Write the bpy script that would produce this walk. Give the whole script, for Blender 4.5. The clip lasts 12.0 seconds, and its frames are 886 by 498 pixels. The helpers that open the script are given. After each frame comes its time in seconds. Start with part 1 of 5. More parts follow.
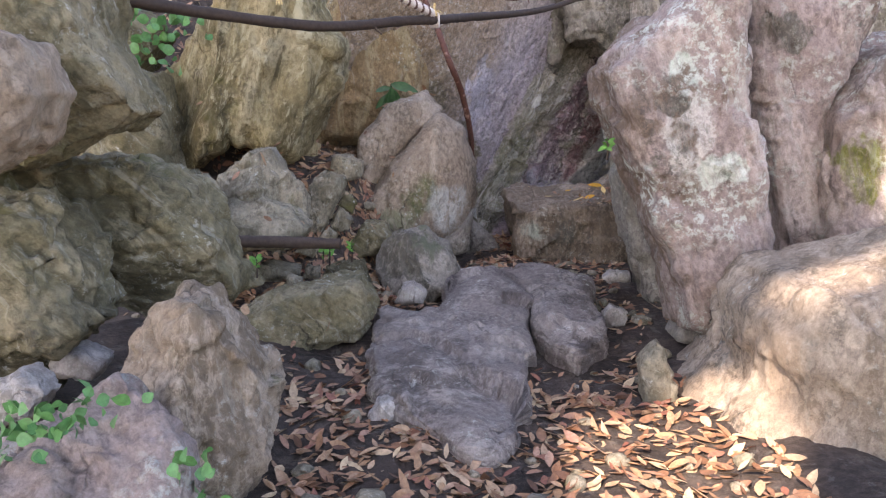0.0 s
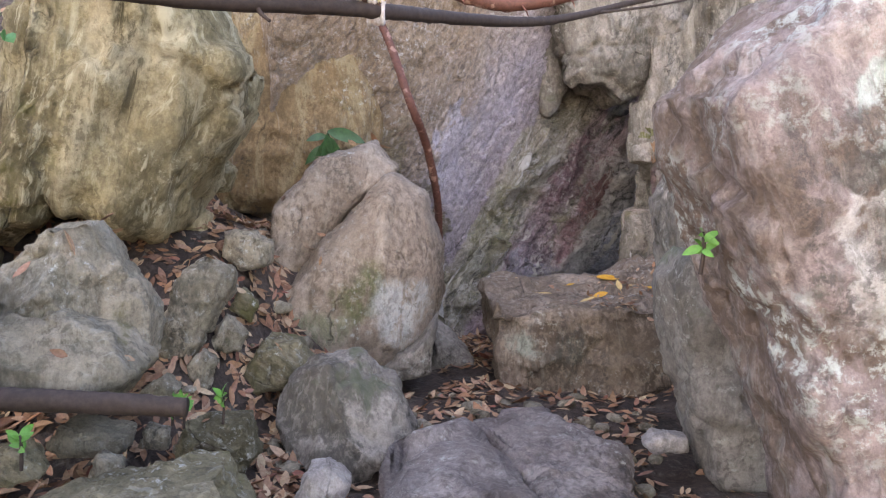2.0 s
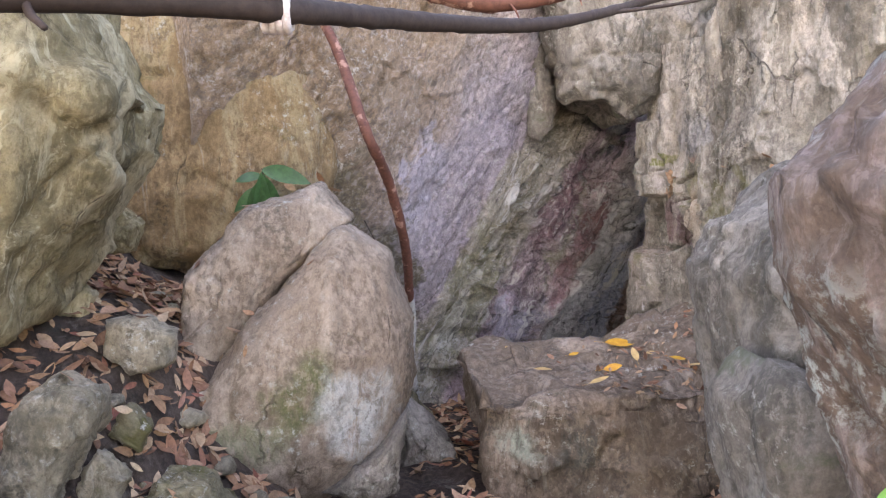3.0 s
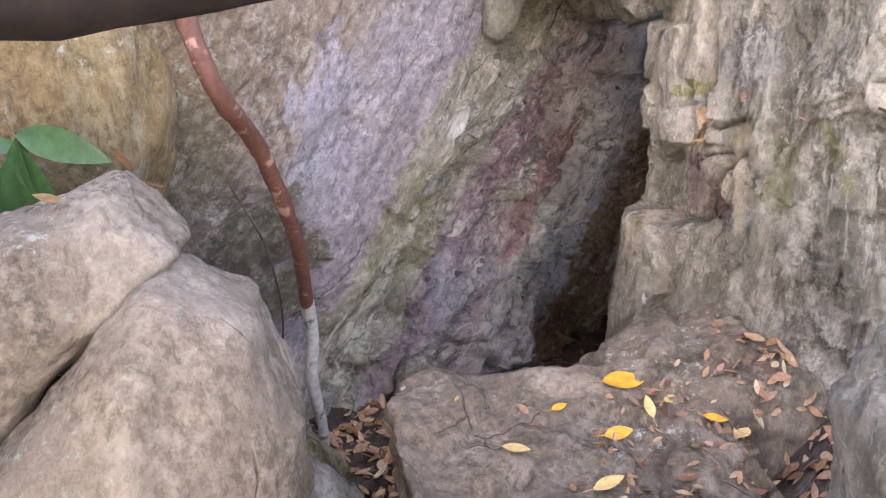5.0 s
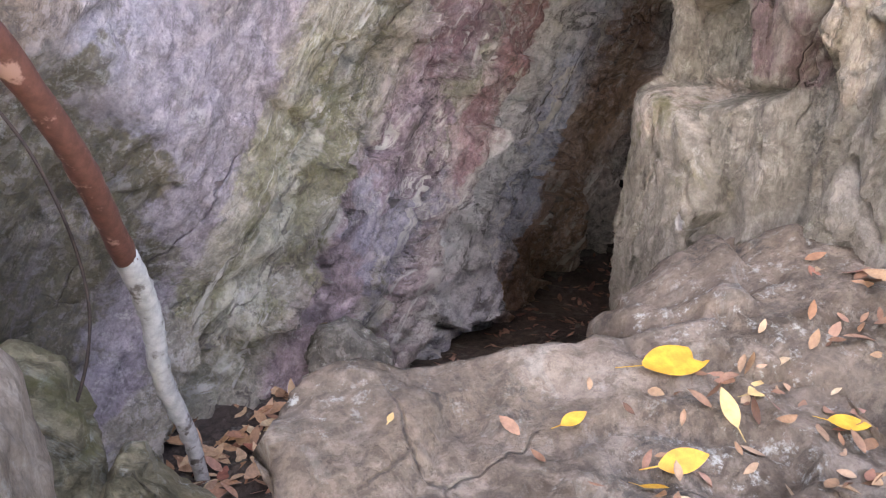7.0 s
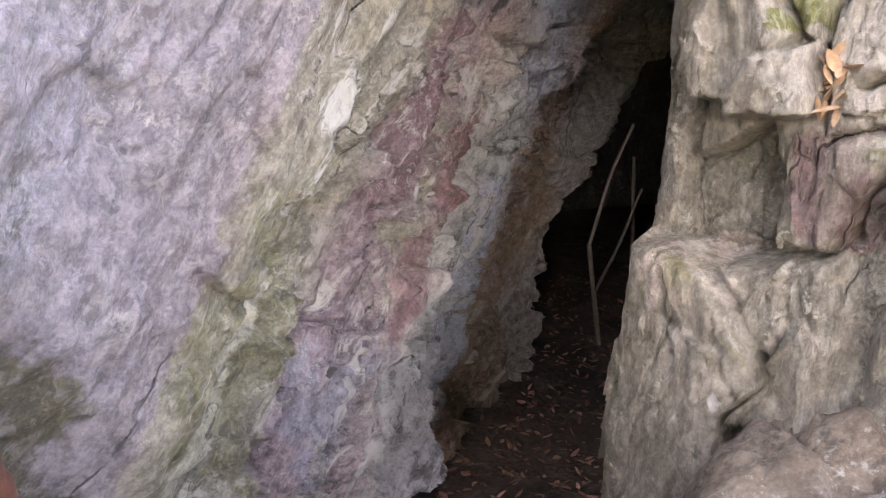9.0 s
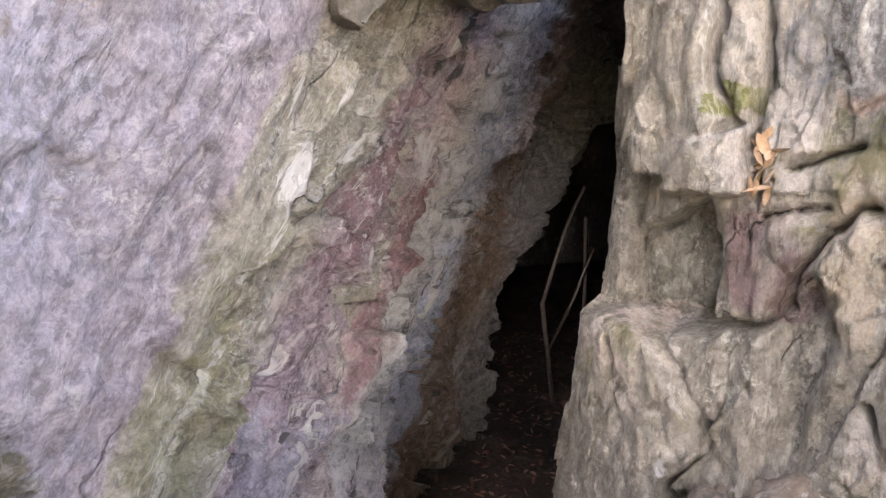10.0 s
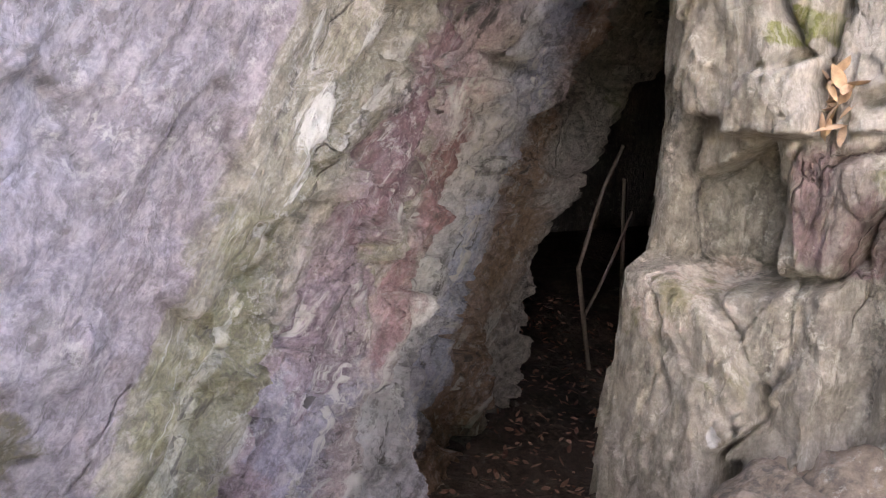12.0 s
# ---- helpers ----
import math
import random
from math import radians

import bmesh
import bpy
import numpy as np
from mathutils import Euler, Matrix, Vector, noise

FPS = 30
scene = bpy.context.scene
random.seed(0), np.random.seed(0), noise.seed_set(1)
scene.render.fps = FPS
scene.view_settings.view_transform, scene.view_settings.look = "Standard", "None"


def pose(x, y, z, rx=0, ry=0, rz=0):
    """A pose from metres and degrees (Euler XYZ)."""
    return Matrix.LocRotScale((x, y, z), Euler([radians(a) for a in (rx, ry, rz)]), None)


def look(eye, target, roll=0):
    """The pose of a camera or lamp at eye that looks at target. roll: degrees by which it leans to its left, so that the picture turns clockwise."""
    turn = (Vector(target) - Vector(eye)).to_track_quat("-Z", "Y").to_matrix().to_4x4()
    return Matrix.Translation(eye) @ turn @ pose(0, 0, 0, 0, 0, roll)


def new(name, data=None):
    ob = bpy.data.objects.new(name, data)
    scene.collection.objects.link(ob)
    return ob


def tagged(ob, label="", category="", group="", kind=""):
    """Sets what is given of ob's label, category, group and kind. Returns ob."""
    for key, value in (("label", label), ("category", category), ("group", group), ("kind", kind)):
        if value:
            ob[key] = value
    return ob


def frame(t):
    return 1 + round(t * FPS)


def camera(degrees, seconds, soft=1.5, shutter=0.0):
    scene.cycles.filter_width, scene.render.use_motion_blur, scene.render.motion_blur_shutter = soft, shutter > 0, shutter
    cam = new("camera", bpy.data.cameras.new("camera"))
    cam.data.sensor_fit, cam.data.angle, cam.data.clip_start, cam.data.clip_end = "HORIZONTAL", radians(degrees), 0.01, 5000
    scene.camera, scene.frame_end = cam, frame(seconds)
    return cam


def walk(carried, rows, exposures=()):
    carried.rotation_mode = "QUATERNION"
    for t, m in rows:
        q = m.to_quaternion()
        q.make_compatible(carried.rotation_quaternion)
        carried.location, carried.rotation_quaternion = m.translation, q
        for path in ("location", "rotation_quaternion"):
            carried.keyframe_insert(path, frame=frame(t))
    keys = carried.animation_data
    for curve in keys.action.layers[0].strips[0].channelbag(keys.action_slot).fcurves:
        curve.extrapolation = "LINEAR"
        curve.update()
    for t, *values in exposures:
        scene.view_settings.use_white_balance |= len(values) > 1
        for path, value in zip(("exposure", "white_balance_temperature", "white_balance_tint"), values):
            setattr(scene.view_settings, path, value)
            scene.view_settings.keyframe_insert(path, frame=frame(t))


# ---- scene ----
cam = camera(60.8, 12.0, soft=1.2)
PATH = [
    (0, (0.057, 0.053, 1.363), (0.041, 2.003, 0.92), -0.2),
    (0.5, (0.024, 0.612, 1.351), (0.107, 2.573, 0.967), 0.8),
    (1, (0.12, 1.128, 1.389), (0.219, 3.101, 1.076), 1.5),
    (1.5, (0.137, 1.562, 1.306), (0.218, 3.54, 1.021), 2.0),
    (2, (0.136, 2.013, 1.271), (0.201, 3.992, 0.986), 1.7),
    (2.5, (0.207, 2.505, 1.369), (0.258, 4.488, 1.114), 1.3),
    (3, (0.219, 3.058, 1.424), (0.336, 5.037, 1.157), 0.7),
    (3.2, (0.224, 3.235, 1.423), (0.392, 5.209, 1.146), 0.7),
    (4.8, (0.33, 4.572, 1.729), (0.683, 6.438, 1.101), 2.2),
    (5, (0.327, 4.692, 1.732), (0.655, 6.547, 1.059), 2.3),
    (5.5, (0.454, 5.043, 1.675), (0.72, 6.876, 0.92), 2.3),
    (6, (0.552, 5.29, 1.617), (0.869, 7.102, 0.833), 2.6),
    (6.5, (0.549, 5.48, 1.397), (0.958, 7.27, 0.604), 2.4),
    (7, (0.585, 5.756, 1.254), (1.041, 7.523, 0.437), 1.2),
    (7.2, (0.54, 5.898, 1.228), (1.03, 7.68, 0.463), 0.9),
    (8.8, (0.387, 6.34, 1.315), (1.226, 8.045, 0.689), 2.6),
    (9, (0.372, 6.357, 1.326), (1.262, 8.048, 0.734), 2.9),
    (9.5, (0.377, 6.347, 1.358), (1.335, 8.027, 0.847), 3.5),
    (10, (0.362, 6.327, 1.379), (1.362, 7.998, 0.925), 4.0),
    (10.5, (0.369, 6.312, 1.385), (1.378, 7.983, 0.948), 4.3),
    (11, (0.351, 6.342, 1.354), (1.345, 8.015, 0.89), 4.2),
    (11.5, (0.362, 6.355, 1.333), (1.321, 8.037, 0.833), 4.0),
    (12, (0.43, 6.441, 1.304), (1.351, 8.133, 0.766), 3.4),
]
walk(cam, [(t, look(eye, target, roll)) for t, eye, target, roll in PATH],
     exposures=[(0, 2.25, 7600, 25), (1.5, 2.6, 7800, 25), (3.2, 3.05, 8000, 25), (5, 3.45, 8200, 25), (7, 3.85, 8200, 24), (9, 4.0, 8300, 23), (12, 4.0, 8300, 23)])

# ---- sky and sun: open shade under trees, one gap lets the sun onto the ground at the near end ----
SUN_TO = Vector((-0.32, -0.66, 0.68)).normalized()      # from the ground towards the sun
world = bpy.data.worlds.new("sky")
scene.world = world
world.use_nodes = True
wn = world.node_tree.nodes
sky = wn.new("ShaderNodeTexSky")
sky.sky_type, sky.sun_disc = "NISHITA", False
sky.sun_elevation = math.asin(SUN_TO.z)
sky.sun_rotation = math.atan2(SUN_TO.x, SUN_TO.y)
world.node_tree.links.new(sky.outputs[0], wn["Background"].inputs[0])
wn["Background"].inputs[1].default_value = 0.15
sun = new("sun", bpy.data.lights.new("sun", "SUN"))
sun.data.energy, sun.data.angle, sun.data.color = 3.0, radians(0.5), (1.0, 0.93, 0.82)
sun.matrix_world = look(SUN_TO * 30, (0, 0, 0))


# ---- vectorised noise for shaping ----
def hashed(i, j, k, seed):
    h = (i.astype(np.int64) * 374761393 + j.astype(np.int64) * 668265263 + k.astype(np.int64) * 2147483647 + seed * 974634777) & 0xFFFFFFFF
    h = ((h ^ (h >> 13)) * 1274126177) & 0xFFFFFFFF
    h = ((h ^ (h >> 15)) * 2246822519) & 0xFFFFFFFF
    return ((h ^ (h >> 16)) & 0xFFFFFF) / float(0xFFFFFF)


def vnoise(p, seed=0):
    """Smooth noise from -1 to 1 at the points p (n, 3)."""
    b = np.floor(p)
    f = p - b
    f = f * f * f * (f * (f * 6 - 15) + 10)
    out = np.zeros(len(p))
    for a in (0, 1):
        for c in (0, 1):
            for e in (0, 1):
                w = (f[:, 0] if a else 1 - f[:, 0]) * (f[:, 1] if c else 1 - f[:, 1]) * (f[:, 2] if e else 1 - f[:, 2])
                out += w * hashed(b[:, 0] + a, b[:, 1] + c, b[:, 2] + e, seed)
    return out * 2 - 1


def fbm(p, octaves=4, seed=0, gain=0.5):
    out, amp, q = np.zeros(len(p)), 1.0, np.array(p, float)
    for o in range(octaves):
        out += amp * vnoise(q, seed + 17 * o)
        q, amp = q * 2.03 + 5.1, amp * gain
    return out


def chips(p, seed=0, groove=0.0):
    """Broken facets: every cell is a tilted plane, from about -1 to 1."""
    b = np.floor(p)
    best = np.full(len(p), 1e9)
    second = np.full(len(p), 1e9)
    out = np.zeros(len(p))
    for a in (-1, 0, 1):
        for c in (-1, 0, 1):
            for e in (-1, 0, 1):
                i, j, k = b[:, 0] + a, b[:, 1] + c, b[:, 2] + e
                rnd = [hashed(i, j, k, seed + n) for n in range(6)]
                d = p - np.stack([i + rnd[0], j + rnd[1], k + rnd[2]], 1)
                dist = (d * d).sum(1)
                tilt = d[:, 0] * (rnd[3] - 0.5) + d[:, 1] * (rnd[4] - 0.5) + d[:, 2] * (rnd[5] - 0.5)
                take = dist < best
                second = np.where(take, best, np.minimum(second, dist))
                best[take], out[take] = dist[take], (tilt * 1.6 + (rnd[3] - 0.5) * 0.7)[take]
    return out - groove * (1 - smooth(np.sqrt(second) - np.sqrt(best), 0.0, 0.11))


def smooth(x, a, b):
    t = np.clip((x - a) / (b - a), 0, 1)
    return t * t * (3 - 2 * t)


# ---- materials ----
def nodes_of(name):
    m = bpy.data.materials.new(name)
    m.use_nodes = True
    t = m.node_tree
    return m, t.nodes, t.links, t.nodes["Principled BSDF"]


def n_noise(nd, ln, vec, scale, detail=6.0, rough=0.6, distort=0.0):
    n = nd.new("ShaderNodeTexNoise")
    n.inputs["Scale"].default_value, n.inputs["Detail"].default_value = scale, detail
    n.inputs["Roughness"].default_value, n.inputs["Distortion"].default_value = rough, distort
    if vec is not None:
        ln.new(vec, n.inputs["Vector"])
    return n.outputs["Fac"]


def n_map(nd, ln, vec, scale, turn=(0, 0, 0)):
    """Turn first, then stretch."""
    if any(turn):
        r = nd.new("ShaderNodeMapping")
        r.inputs["Rotation"].default_value = [radians(a) for a in turn]
        ln.new(vec, r.inputs["Vector"])
        vec = r.outputs[0]
    n = nd.new("ShaderNodeMapping")
    n.inputs["Scale"].default_value = scale
    ln.new(vec, n.inputs["Vector"])
    return n.outputs[0]


def n_range(nd, ln, val, a, b, lo=0.0, hi=1.0):
    n = nd.new("ShaderNodeMapRange")
    n.interpolation_type = "SMOOTHSTEP"
    for key, v in (("From Min", a), ("From Max", b), ("To Min", lo), ("To Max", hi)):
        n.inputs[key].default_value = v
    ln.new(val, n.inputs["Value"])
    return n.outputs["Result"]


def n_range_linear(nd, ln, val, a, b):
    n = nd.new("ShaderNodeMapRange")
    n.inputs["From Min"].default_value, n.inputs["From Max"].default_value = a, b
    ln.new(val, n.inputs["Value"])
    return n.outputs["Result"]


def n_math(nd, ln, op, a, b):
    n = nd.new("ShaderNodeMath")
    n.operation = op
    for s, v in zip(n.inputs, (a, b)):
        if isinstance(v, (int, float)):
            s.default_value = v
        else:
            ln.new(v, s)
    return n.outputs[0]


def n_mix(nd, ln, fac, a, b, blend="MIX"):
    n = nd.new("ShaderNodeMix")
    n.data_type, n.blend_type = "RGBA", blend
    for s, v in ((n.inputs[0], fac), (n.inputs[6], a), (n.inputs[7], b)):
        if isinstance(v, (int, float)):
            s.default_value = v
        elif isinstance(v, tuple):
            s.default_value = (*v, 1)
        else:
            ln.new(v, s)
    return n.outputs[2]


def rock_material(name, tones, lichen=(0.55, 0.56, 0.5), lichen_at=0.62, moss=(0.12, 0.13, 0.04), moss_at=0.62,
                  streak=(0, 0, 0), blobs=(), dark_at=0.64, bump=0.75, fine=1.0, bands=(), mottle=1.0, veins=0.16, flecks=0.55, hard=False):
    """Weathered stone: three tones in large clouds and streaks, grain, lichen crust, moss film, dark algae and given
    colour patches (place, radii, turn, colour), some with shade painted in.
    """
    m, nd, ln, bsdf = nodes_of(name)
    pos = nd.new("ShaderNodeNewGeometry").outputs["Position"]
    lay = n_map(nd, ln, pos, (1.0, 1.0, 0.28), streak)
    big = n_noise(nd, ln, lay, 1.7, 8, 0.62, 0.6)
    c = n_mix(nd, ln, n_range(nd, ln, big, 0.40, 0.50), tones[0], tones[1])
    c = n_mix(nd, ln, n_range(nd, ln, n_noise(nd, ln, lay, 3.1, 9, 0.68, 0.8), 0.49, 0.60), c, tones[2])
    warp = n_noise(nd, ln, pos, 5.0, 5, 0.6)
    if bands:
        dot = nd.new("ShaderNodeVectorMath")
        dot.operation = "DOT_PRODUCT"
        ln.new(pos, dot.inputs[0])
        dot.inputs[1].default_value = (1.0, 0.0, -0.57)
        swing = n_math(nd, ln, "MULTIPLY", n_math(nd, ln, "SUBTRACT", n_noise(nd, ln, lay, 2.6, 8, 0.62, 0.7), 0.5), 0.52)
        where = n_math(nd, ln, "ADD", dot.outputs["Value"], swing)
        ramp = nd.new("ShaderNodeValToRGB")
        e = ramp.color_ramp.elements
        while len(e) < len(bands):
            e.new(0.5)
        for i, (at, col) in enumerate(bands):
            e[i].position, e[i].color = (at + 1.0) / 4.0, (*col, 1)
        ln.new(n_range_linear(nd, ln, where, -1.0, 3.0), ramp.inputs[0])
        c = n_mix(nd, ln, 0.82, c, ramp.outputs[0])
    for place, radii, turn, colour in blobs:
        v = nd.new("ShaderNodeVectorMath")
        v.operation = "SUBTRACT"
        ln.new(pos, v.inputs[0])
        v.inputs[1].default_value = place
        q = n_map(nd, ln, v.outputs[0], tuple(1 / r for r in radii), (0, 0, 0))
        if turn:
            r1 = n_map(nd, ln, v.outputs[0], (1, 1, 1), turn)
            q = n_map(nd, ln, r1, tuple(1 / r for r in radii), (0, 0, 0))
        ln_ = nd.new("ShaderNodeVectorMath")
        ln_.operation = "LENGTH"
        ln.new(q, ln_.inputs[0])
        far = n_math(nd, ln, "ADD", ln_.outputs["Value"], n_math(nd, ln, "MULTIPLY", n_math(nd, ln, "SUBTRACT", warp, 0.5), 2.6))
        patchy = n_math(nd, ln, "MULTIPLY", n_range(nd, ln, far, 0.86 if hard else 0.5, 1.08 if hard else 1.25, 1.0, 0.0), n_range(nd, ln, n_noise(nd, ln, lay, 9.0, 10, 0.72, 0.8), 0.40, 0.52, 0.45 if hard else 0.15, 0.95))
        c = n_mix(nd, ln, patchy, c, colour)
    grain = n_noise(nd, ln, n_map(nd, ln, pos, (1, 1, 0.82), streak), 30 * fine, 12, 0.78, 0.2)
    patches = n_noise(nd, ln, pos, 3.3, 5, 0.6, 0.5)
    c = n_mix(nd, ln, n_range(nd, ln, patches, 0.36, 0.62, 0.10 * mottle, min(1.0, 0.5 * mottle)), c, n_mix(nd, ln, n_range(nd, ln, grain, 0.36, 0.64), (0.22, 0.22, 0.22), (0.76, 0.76, 0.76)), "OVERLAY")
    speck = n_noise(nd, ln, pos, 120 * fine, 5, 0.65)
    c = n_mix(nd, ln, n_range(nd, ln, patches, 0.40, 0.60, min(1.0, 0.26 * mottle), 0.10 * mottle), c, n_mix(nd, ln, n_range(nd, ln, speck, 0.36, 0.64), (0.27, 0.27, 0.27), (0.72, 0.72, 0.72)), "OVERLAY")
    # pale and dark flecks a centimetre or two across
    spots = n_noise(nd, ln, n_map(nd, ln, pos, (1, 1, 0.7), streak), 34, 6, 0.66, 0.3)
    here = n_range(nd, ln, n_noise(nd, ln, pos, 4.2, 4, 0.6), 0.38, 0.60, 0.35 * flecks, flecks)
    if bands:
        here = n_math(nd, ln, "ADD", here, n_range(nd, ln, where, 0.34, 0.18, 0.0, 0.08))
    c = n_mix(nd, ln, n_math(nd, ln, "MULTIPLY", here, n_range(nd, ln, spots, 0.52, 0.60)), c, n_mix(nd, ln, 0.5, c, tuple(v * 1.5 for v in tones[2])))
    c = n_mix(nd, ln, n_math(nd, ln, "MULTIPLY", here, n_range(nd, ln, spots, 0.48, 0.40)), c, tuple(v * 0.72 for v in tones[0]))
    # pale veins and dark seams along the layers
    thin = n_noise(nd, ln, n_map(nd, ln, pos, (1.0, 1.0, 0.16), streak), 9.0, 10, 0.7, 0.9)
    zone = n_range(nd, ln, n_noise(nd, ln, pos, 2.4, 4, 0.6), 0.40, 0.58, 0.25, 1.0)
    if bands:
        zone = n_math(nd, ln, "MULTIPLY", zone, n_range(nd, ln, where, 0.18, 0.34, 0.12, 1.0))
    c = n_mix(nd, ln, n_math(nd, ln, "MULTIPLY", zone, n_range(nd, ln, thin, 0.55, 0.62, 0.0, veins)), c, lichen)
    c = n_mix(nd, ln, n_math(nd, ln, "MULTIPLY", zone, n_range(nd, ln, thin, 0.36, 0.44, veins, 0.0)), c, tuple(v * 0.5 for v in tones[0]))
    # hairline cracks, only here and there
    bent = nd.new("ShaderNodeVectorMath")
    bent.operation = "MULTIPLY_ADD"
    wob = nd.new("ShaderNodeTexNoise")
    wob.inputs["Scale"].default_value, wob.inputs["Detail"].default_value = 3.5, 6
    ln.new(pos, wob.inputs["Vector"])
    ln.new(wob.outputs["Color"], bent.inputs[0])
    bent.inputs[1].default_value = (0.16, 0.16, 0.16)
    ln.new(lay, bent.inputs[2])
    cell = nd.new("ShaderNodeTexVoronoi")
    cell.feature = "DISTANCE_TO_EDGE"
    cell.inputs["Scale"].default_value = 3.6
    ln.new(bent.outputs[0], cell.inputs["Vector"])
    crack = n_math(nd, ln, "MULTIPLY", n_range(nd, ln, cell.outputs["Distance"], 0.0, 0.018, 1.0, 0.0), n_range(nd, ln, n_noise(nd, ln, pos, 2.1, 3, 0.5), 0.56, 0.64))
    c = n_mix(nd, ln, n_math(nd, ln, "MULTIPLY", crack, 0.5), c, (0.05, 0.043, 0.036))
    up = nd.new("ShaderNodeSeparateXYZ")
    ln.new(nd.new("ShaderNodeNewGeometry").outputs["Normal"], up.inputs[0])
    mossy = n_math(nd, ln, "ADD", n_noise(nd, ln, pos, 2.3, 9, 0.68, 0.4), n_math(nd, ln, "MULTIPLY", up.outputs["Z"], 0.03))
    c = n_mix(nd, ln, n_range(nd, ln, mossy, moss_at, moss_at + 0.1, 0, 0.75), c, moss)
    crust = n_math(nd, ln, "MULTIPLY", n_range(nd, ln, n_noise(nd, ln, pos, 2.9, 3, 0.5), 0.42, 0.66), n_range(nd, ln, n_noise(nd, ln, pos, 24, 9, 0.75), lichen_at - 0.08, lichen_at + 0.04))
    c = n_mix(nd, ln, n_math(nd, ln, "MULTIPLY", crust, 0.85), c, lichen)
    algae = n_math(nd, ln, "MULTIPLY", n_range(nd, ln, n_noise(nd, ln, lay, 4.3, 5, 0.6), dark_at - 0.08, dark_at + 0.06), n_range(nd, ln, n_noise(nd, ln, pos, 40, 6, 0.7), 0.42, 0.6))
    c = n_mix(nd, ln, n_math(nd, ln, "MULTIPLY", algae, 0.7), c, (0.05, 0.05, 0.042))
    ln.new(c, bsdf.inputs["Base Color"])
    bsdf.inputs["Roughness"].default_value = 0.82
    bsdf.inputs["Specular IOR Level"].default_value = 0.3
    relief = n_math(nd, ln, "ADD", n_math(nd, ln, "MULTIPLY", n_noise(nd, ln, n_map(nd, ln, pos, (1, 1, 0.62), streak), 9 * fine, 12, 0.7, 0.4), 1.6), n_math(nd, ln, "MULTIPLY", grain, 0.8))
    relief = n_math(nd, ln, "ADD", relief, n_math(nd, ln, "MULTIPLY", speck, 0.3))
    relief = n_math(nd, ln, "ADD", relief, n_math(nd, ln, "MULTIPLY", thin, 2.6 * veins))
    relief = n_math(nd, ln, "SUBTRACT", relief, n_math(nd, ln, "MULTIPLY", crack, 0.7))
    b = nd.new("ShaderNodeBump")
    b.inputs["Strength"].default_value, b.inputs["Distance"].default_value = bump, 0.03
    ln.new(relief, b.inputs["Height"])
    ln.new(b.outputs[0], bsdf.inputs["Normal"])
    return m


def island_material(name, tones, rough=0.7, blotch=None, grain=60.0):
    """Loose pieces in several tones, each piece its own."""
    m, nd, ln, bsdf = nodes_of(name)
    geo = nd.new("ShaderNodeNewGeometry")
    ramp = nd.new("ShaderNodeValToRGB")
    ramp.color_ramp.interpolation = "LINEAR"
    e = ramp.color_ramp.elements
    while len(e) < len(tones):
        e.new(0.5)
    for i, col in enumerate(tones):
        e[i].position, e[i].color = i / (len(tones) - 1), (*col, 1)
    ln.new(geo.outputs["Random Per Island"], ramp.inputs[0])
    g = n_noise(nd, ln, geo.outputs["Position"], grain, 5, 0.65)
    c = n_mix(nd, ln, 0.6, ramp.outputs[0], n_mix(nd, ln, n_range(nd, ln, g, 0.3, 0.7), (0.3, 0.3, 0.3), (0.68, 0.68, 0.68)), "OVERLAY")
    if blotch:
        c = n_mix(nd, ln, n_range(nd, ln, n_noise(nd, ln, geo.outputs["Position"], 16, 5, 0.6), 0.56, 0.64), c, blotch)
    ln.new(c, bsdf.inputs["Base Color"])
    bsdf.inputs["Roughness"].default_value = rough
    bsdf.inputs["Specular IOR Level"].default_value = 0.35
    b = nd.new("ShaderNodeBump")
    b.inputs["Strength"].default_value, b.inputs["Distance"].default_value = 0.4, 0.003
    ln.new(g, b.inputs["Height"])
    ln.new(b.outputs[0], bsdf.inputs["Normal"])
    return m


GREY = rock_material("grey_stone", ((0.13, 0.118, 0.082), (0.245, 0.22, 0.16), (0.35, 0.305, 0.225)), moss=(0.13, 0.125, 0.045), moss_at=0.60, veins=0.25)
OLIVE = rock_material("olive_stone", ((0.10, 0.088, 0.05), (0.185, 0.165, 0.098), (0.275, 0.24, 0.155)), moss=(0.12, 0.115, 0.038), moss_at=0.57, veins=0.3, streak=(0, 50, 0))
OCHRE = rock_material("ochre_stone", ((0.15, 0.122, 0.06), (0.29, 0.24, 0.13), (0.42, 0.36, 0.225)), moss=(0.15, 0.135, 0.05), moss_at=0.55, streak=(0, -14, 0), veins=0.85, lichen=(0.56, 0.51, 0.34))
RUST = rock_material("rust_stone", ((0.15, 0.10, 0.052), (0.27, 0.185, 0.095), (0.36, 0.285, 0.165)), moss=(0.13, 0.11, 0.035), moss_at=0.60, veins=0.25)
EGG = rock_material("buff_stone", ((0.19, 0.148, 0.105), (0.315, 0.25, 0.19), (0.42, 0.345, 0.27)), moss=(0.13, 0.14, 0.05), moss_at=0.64, dark_at=0.62,
                    blobs=(((-0.16, 6.0, 0.45), (0.13, 0.5, 0.15), None, (0.15, 0.16, 0.07)), ((0.06, 6.05, 0.32), (0.16, 0.6, 0.2), None, (0.52, 0.54, 0.52)), ((-0.45, 6.0, 0.25), (0.2, 0.5, 0.12), None, (0.27, 0.27, 0.17))))
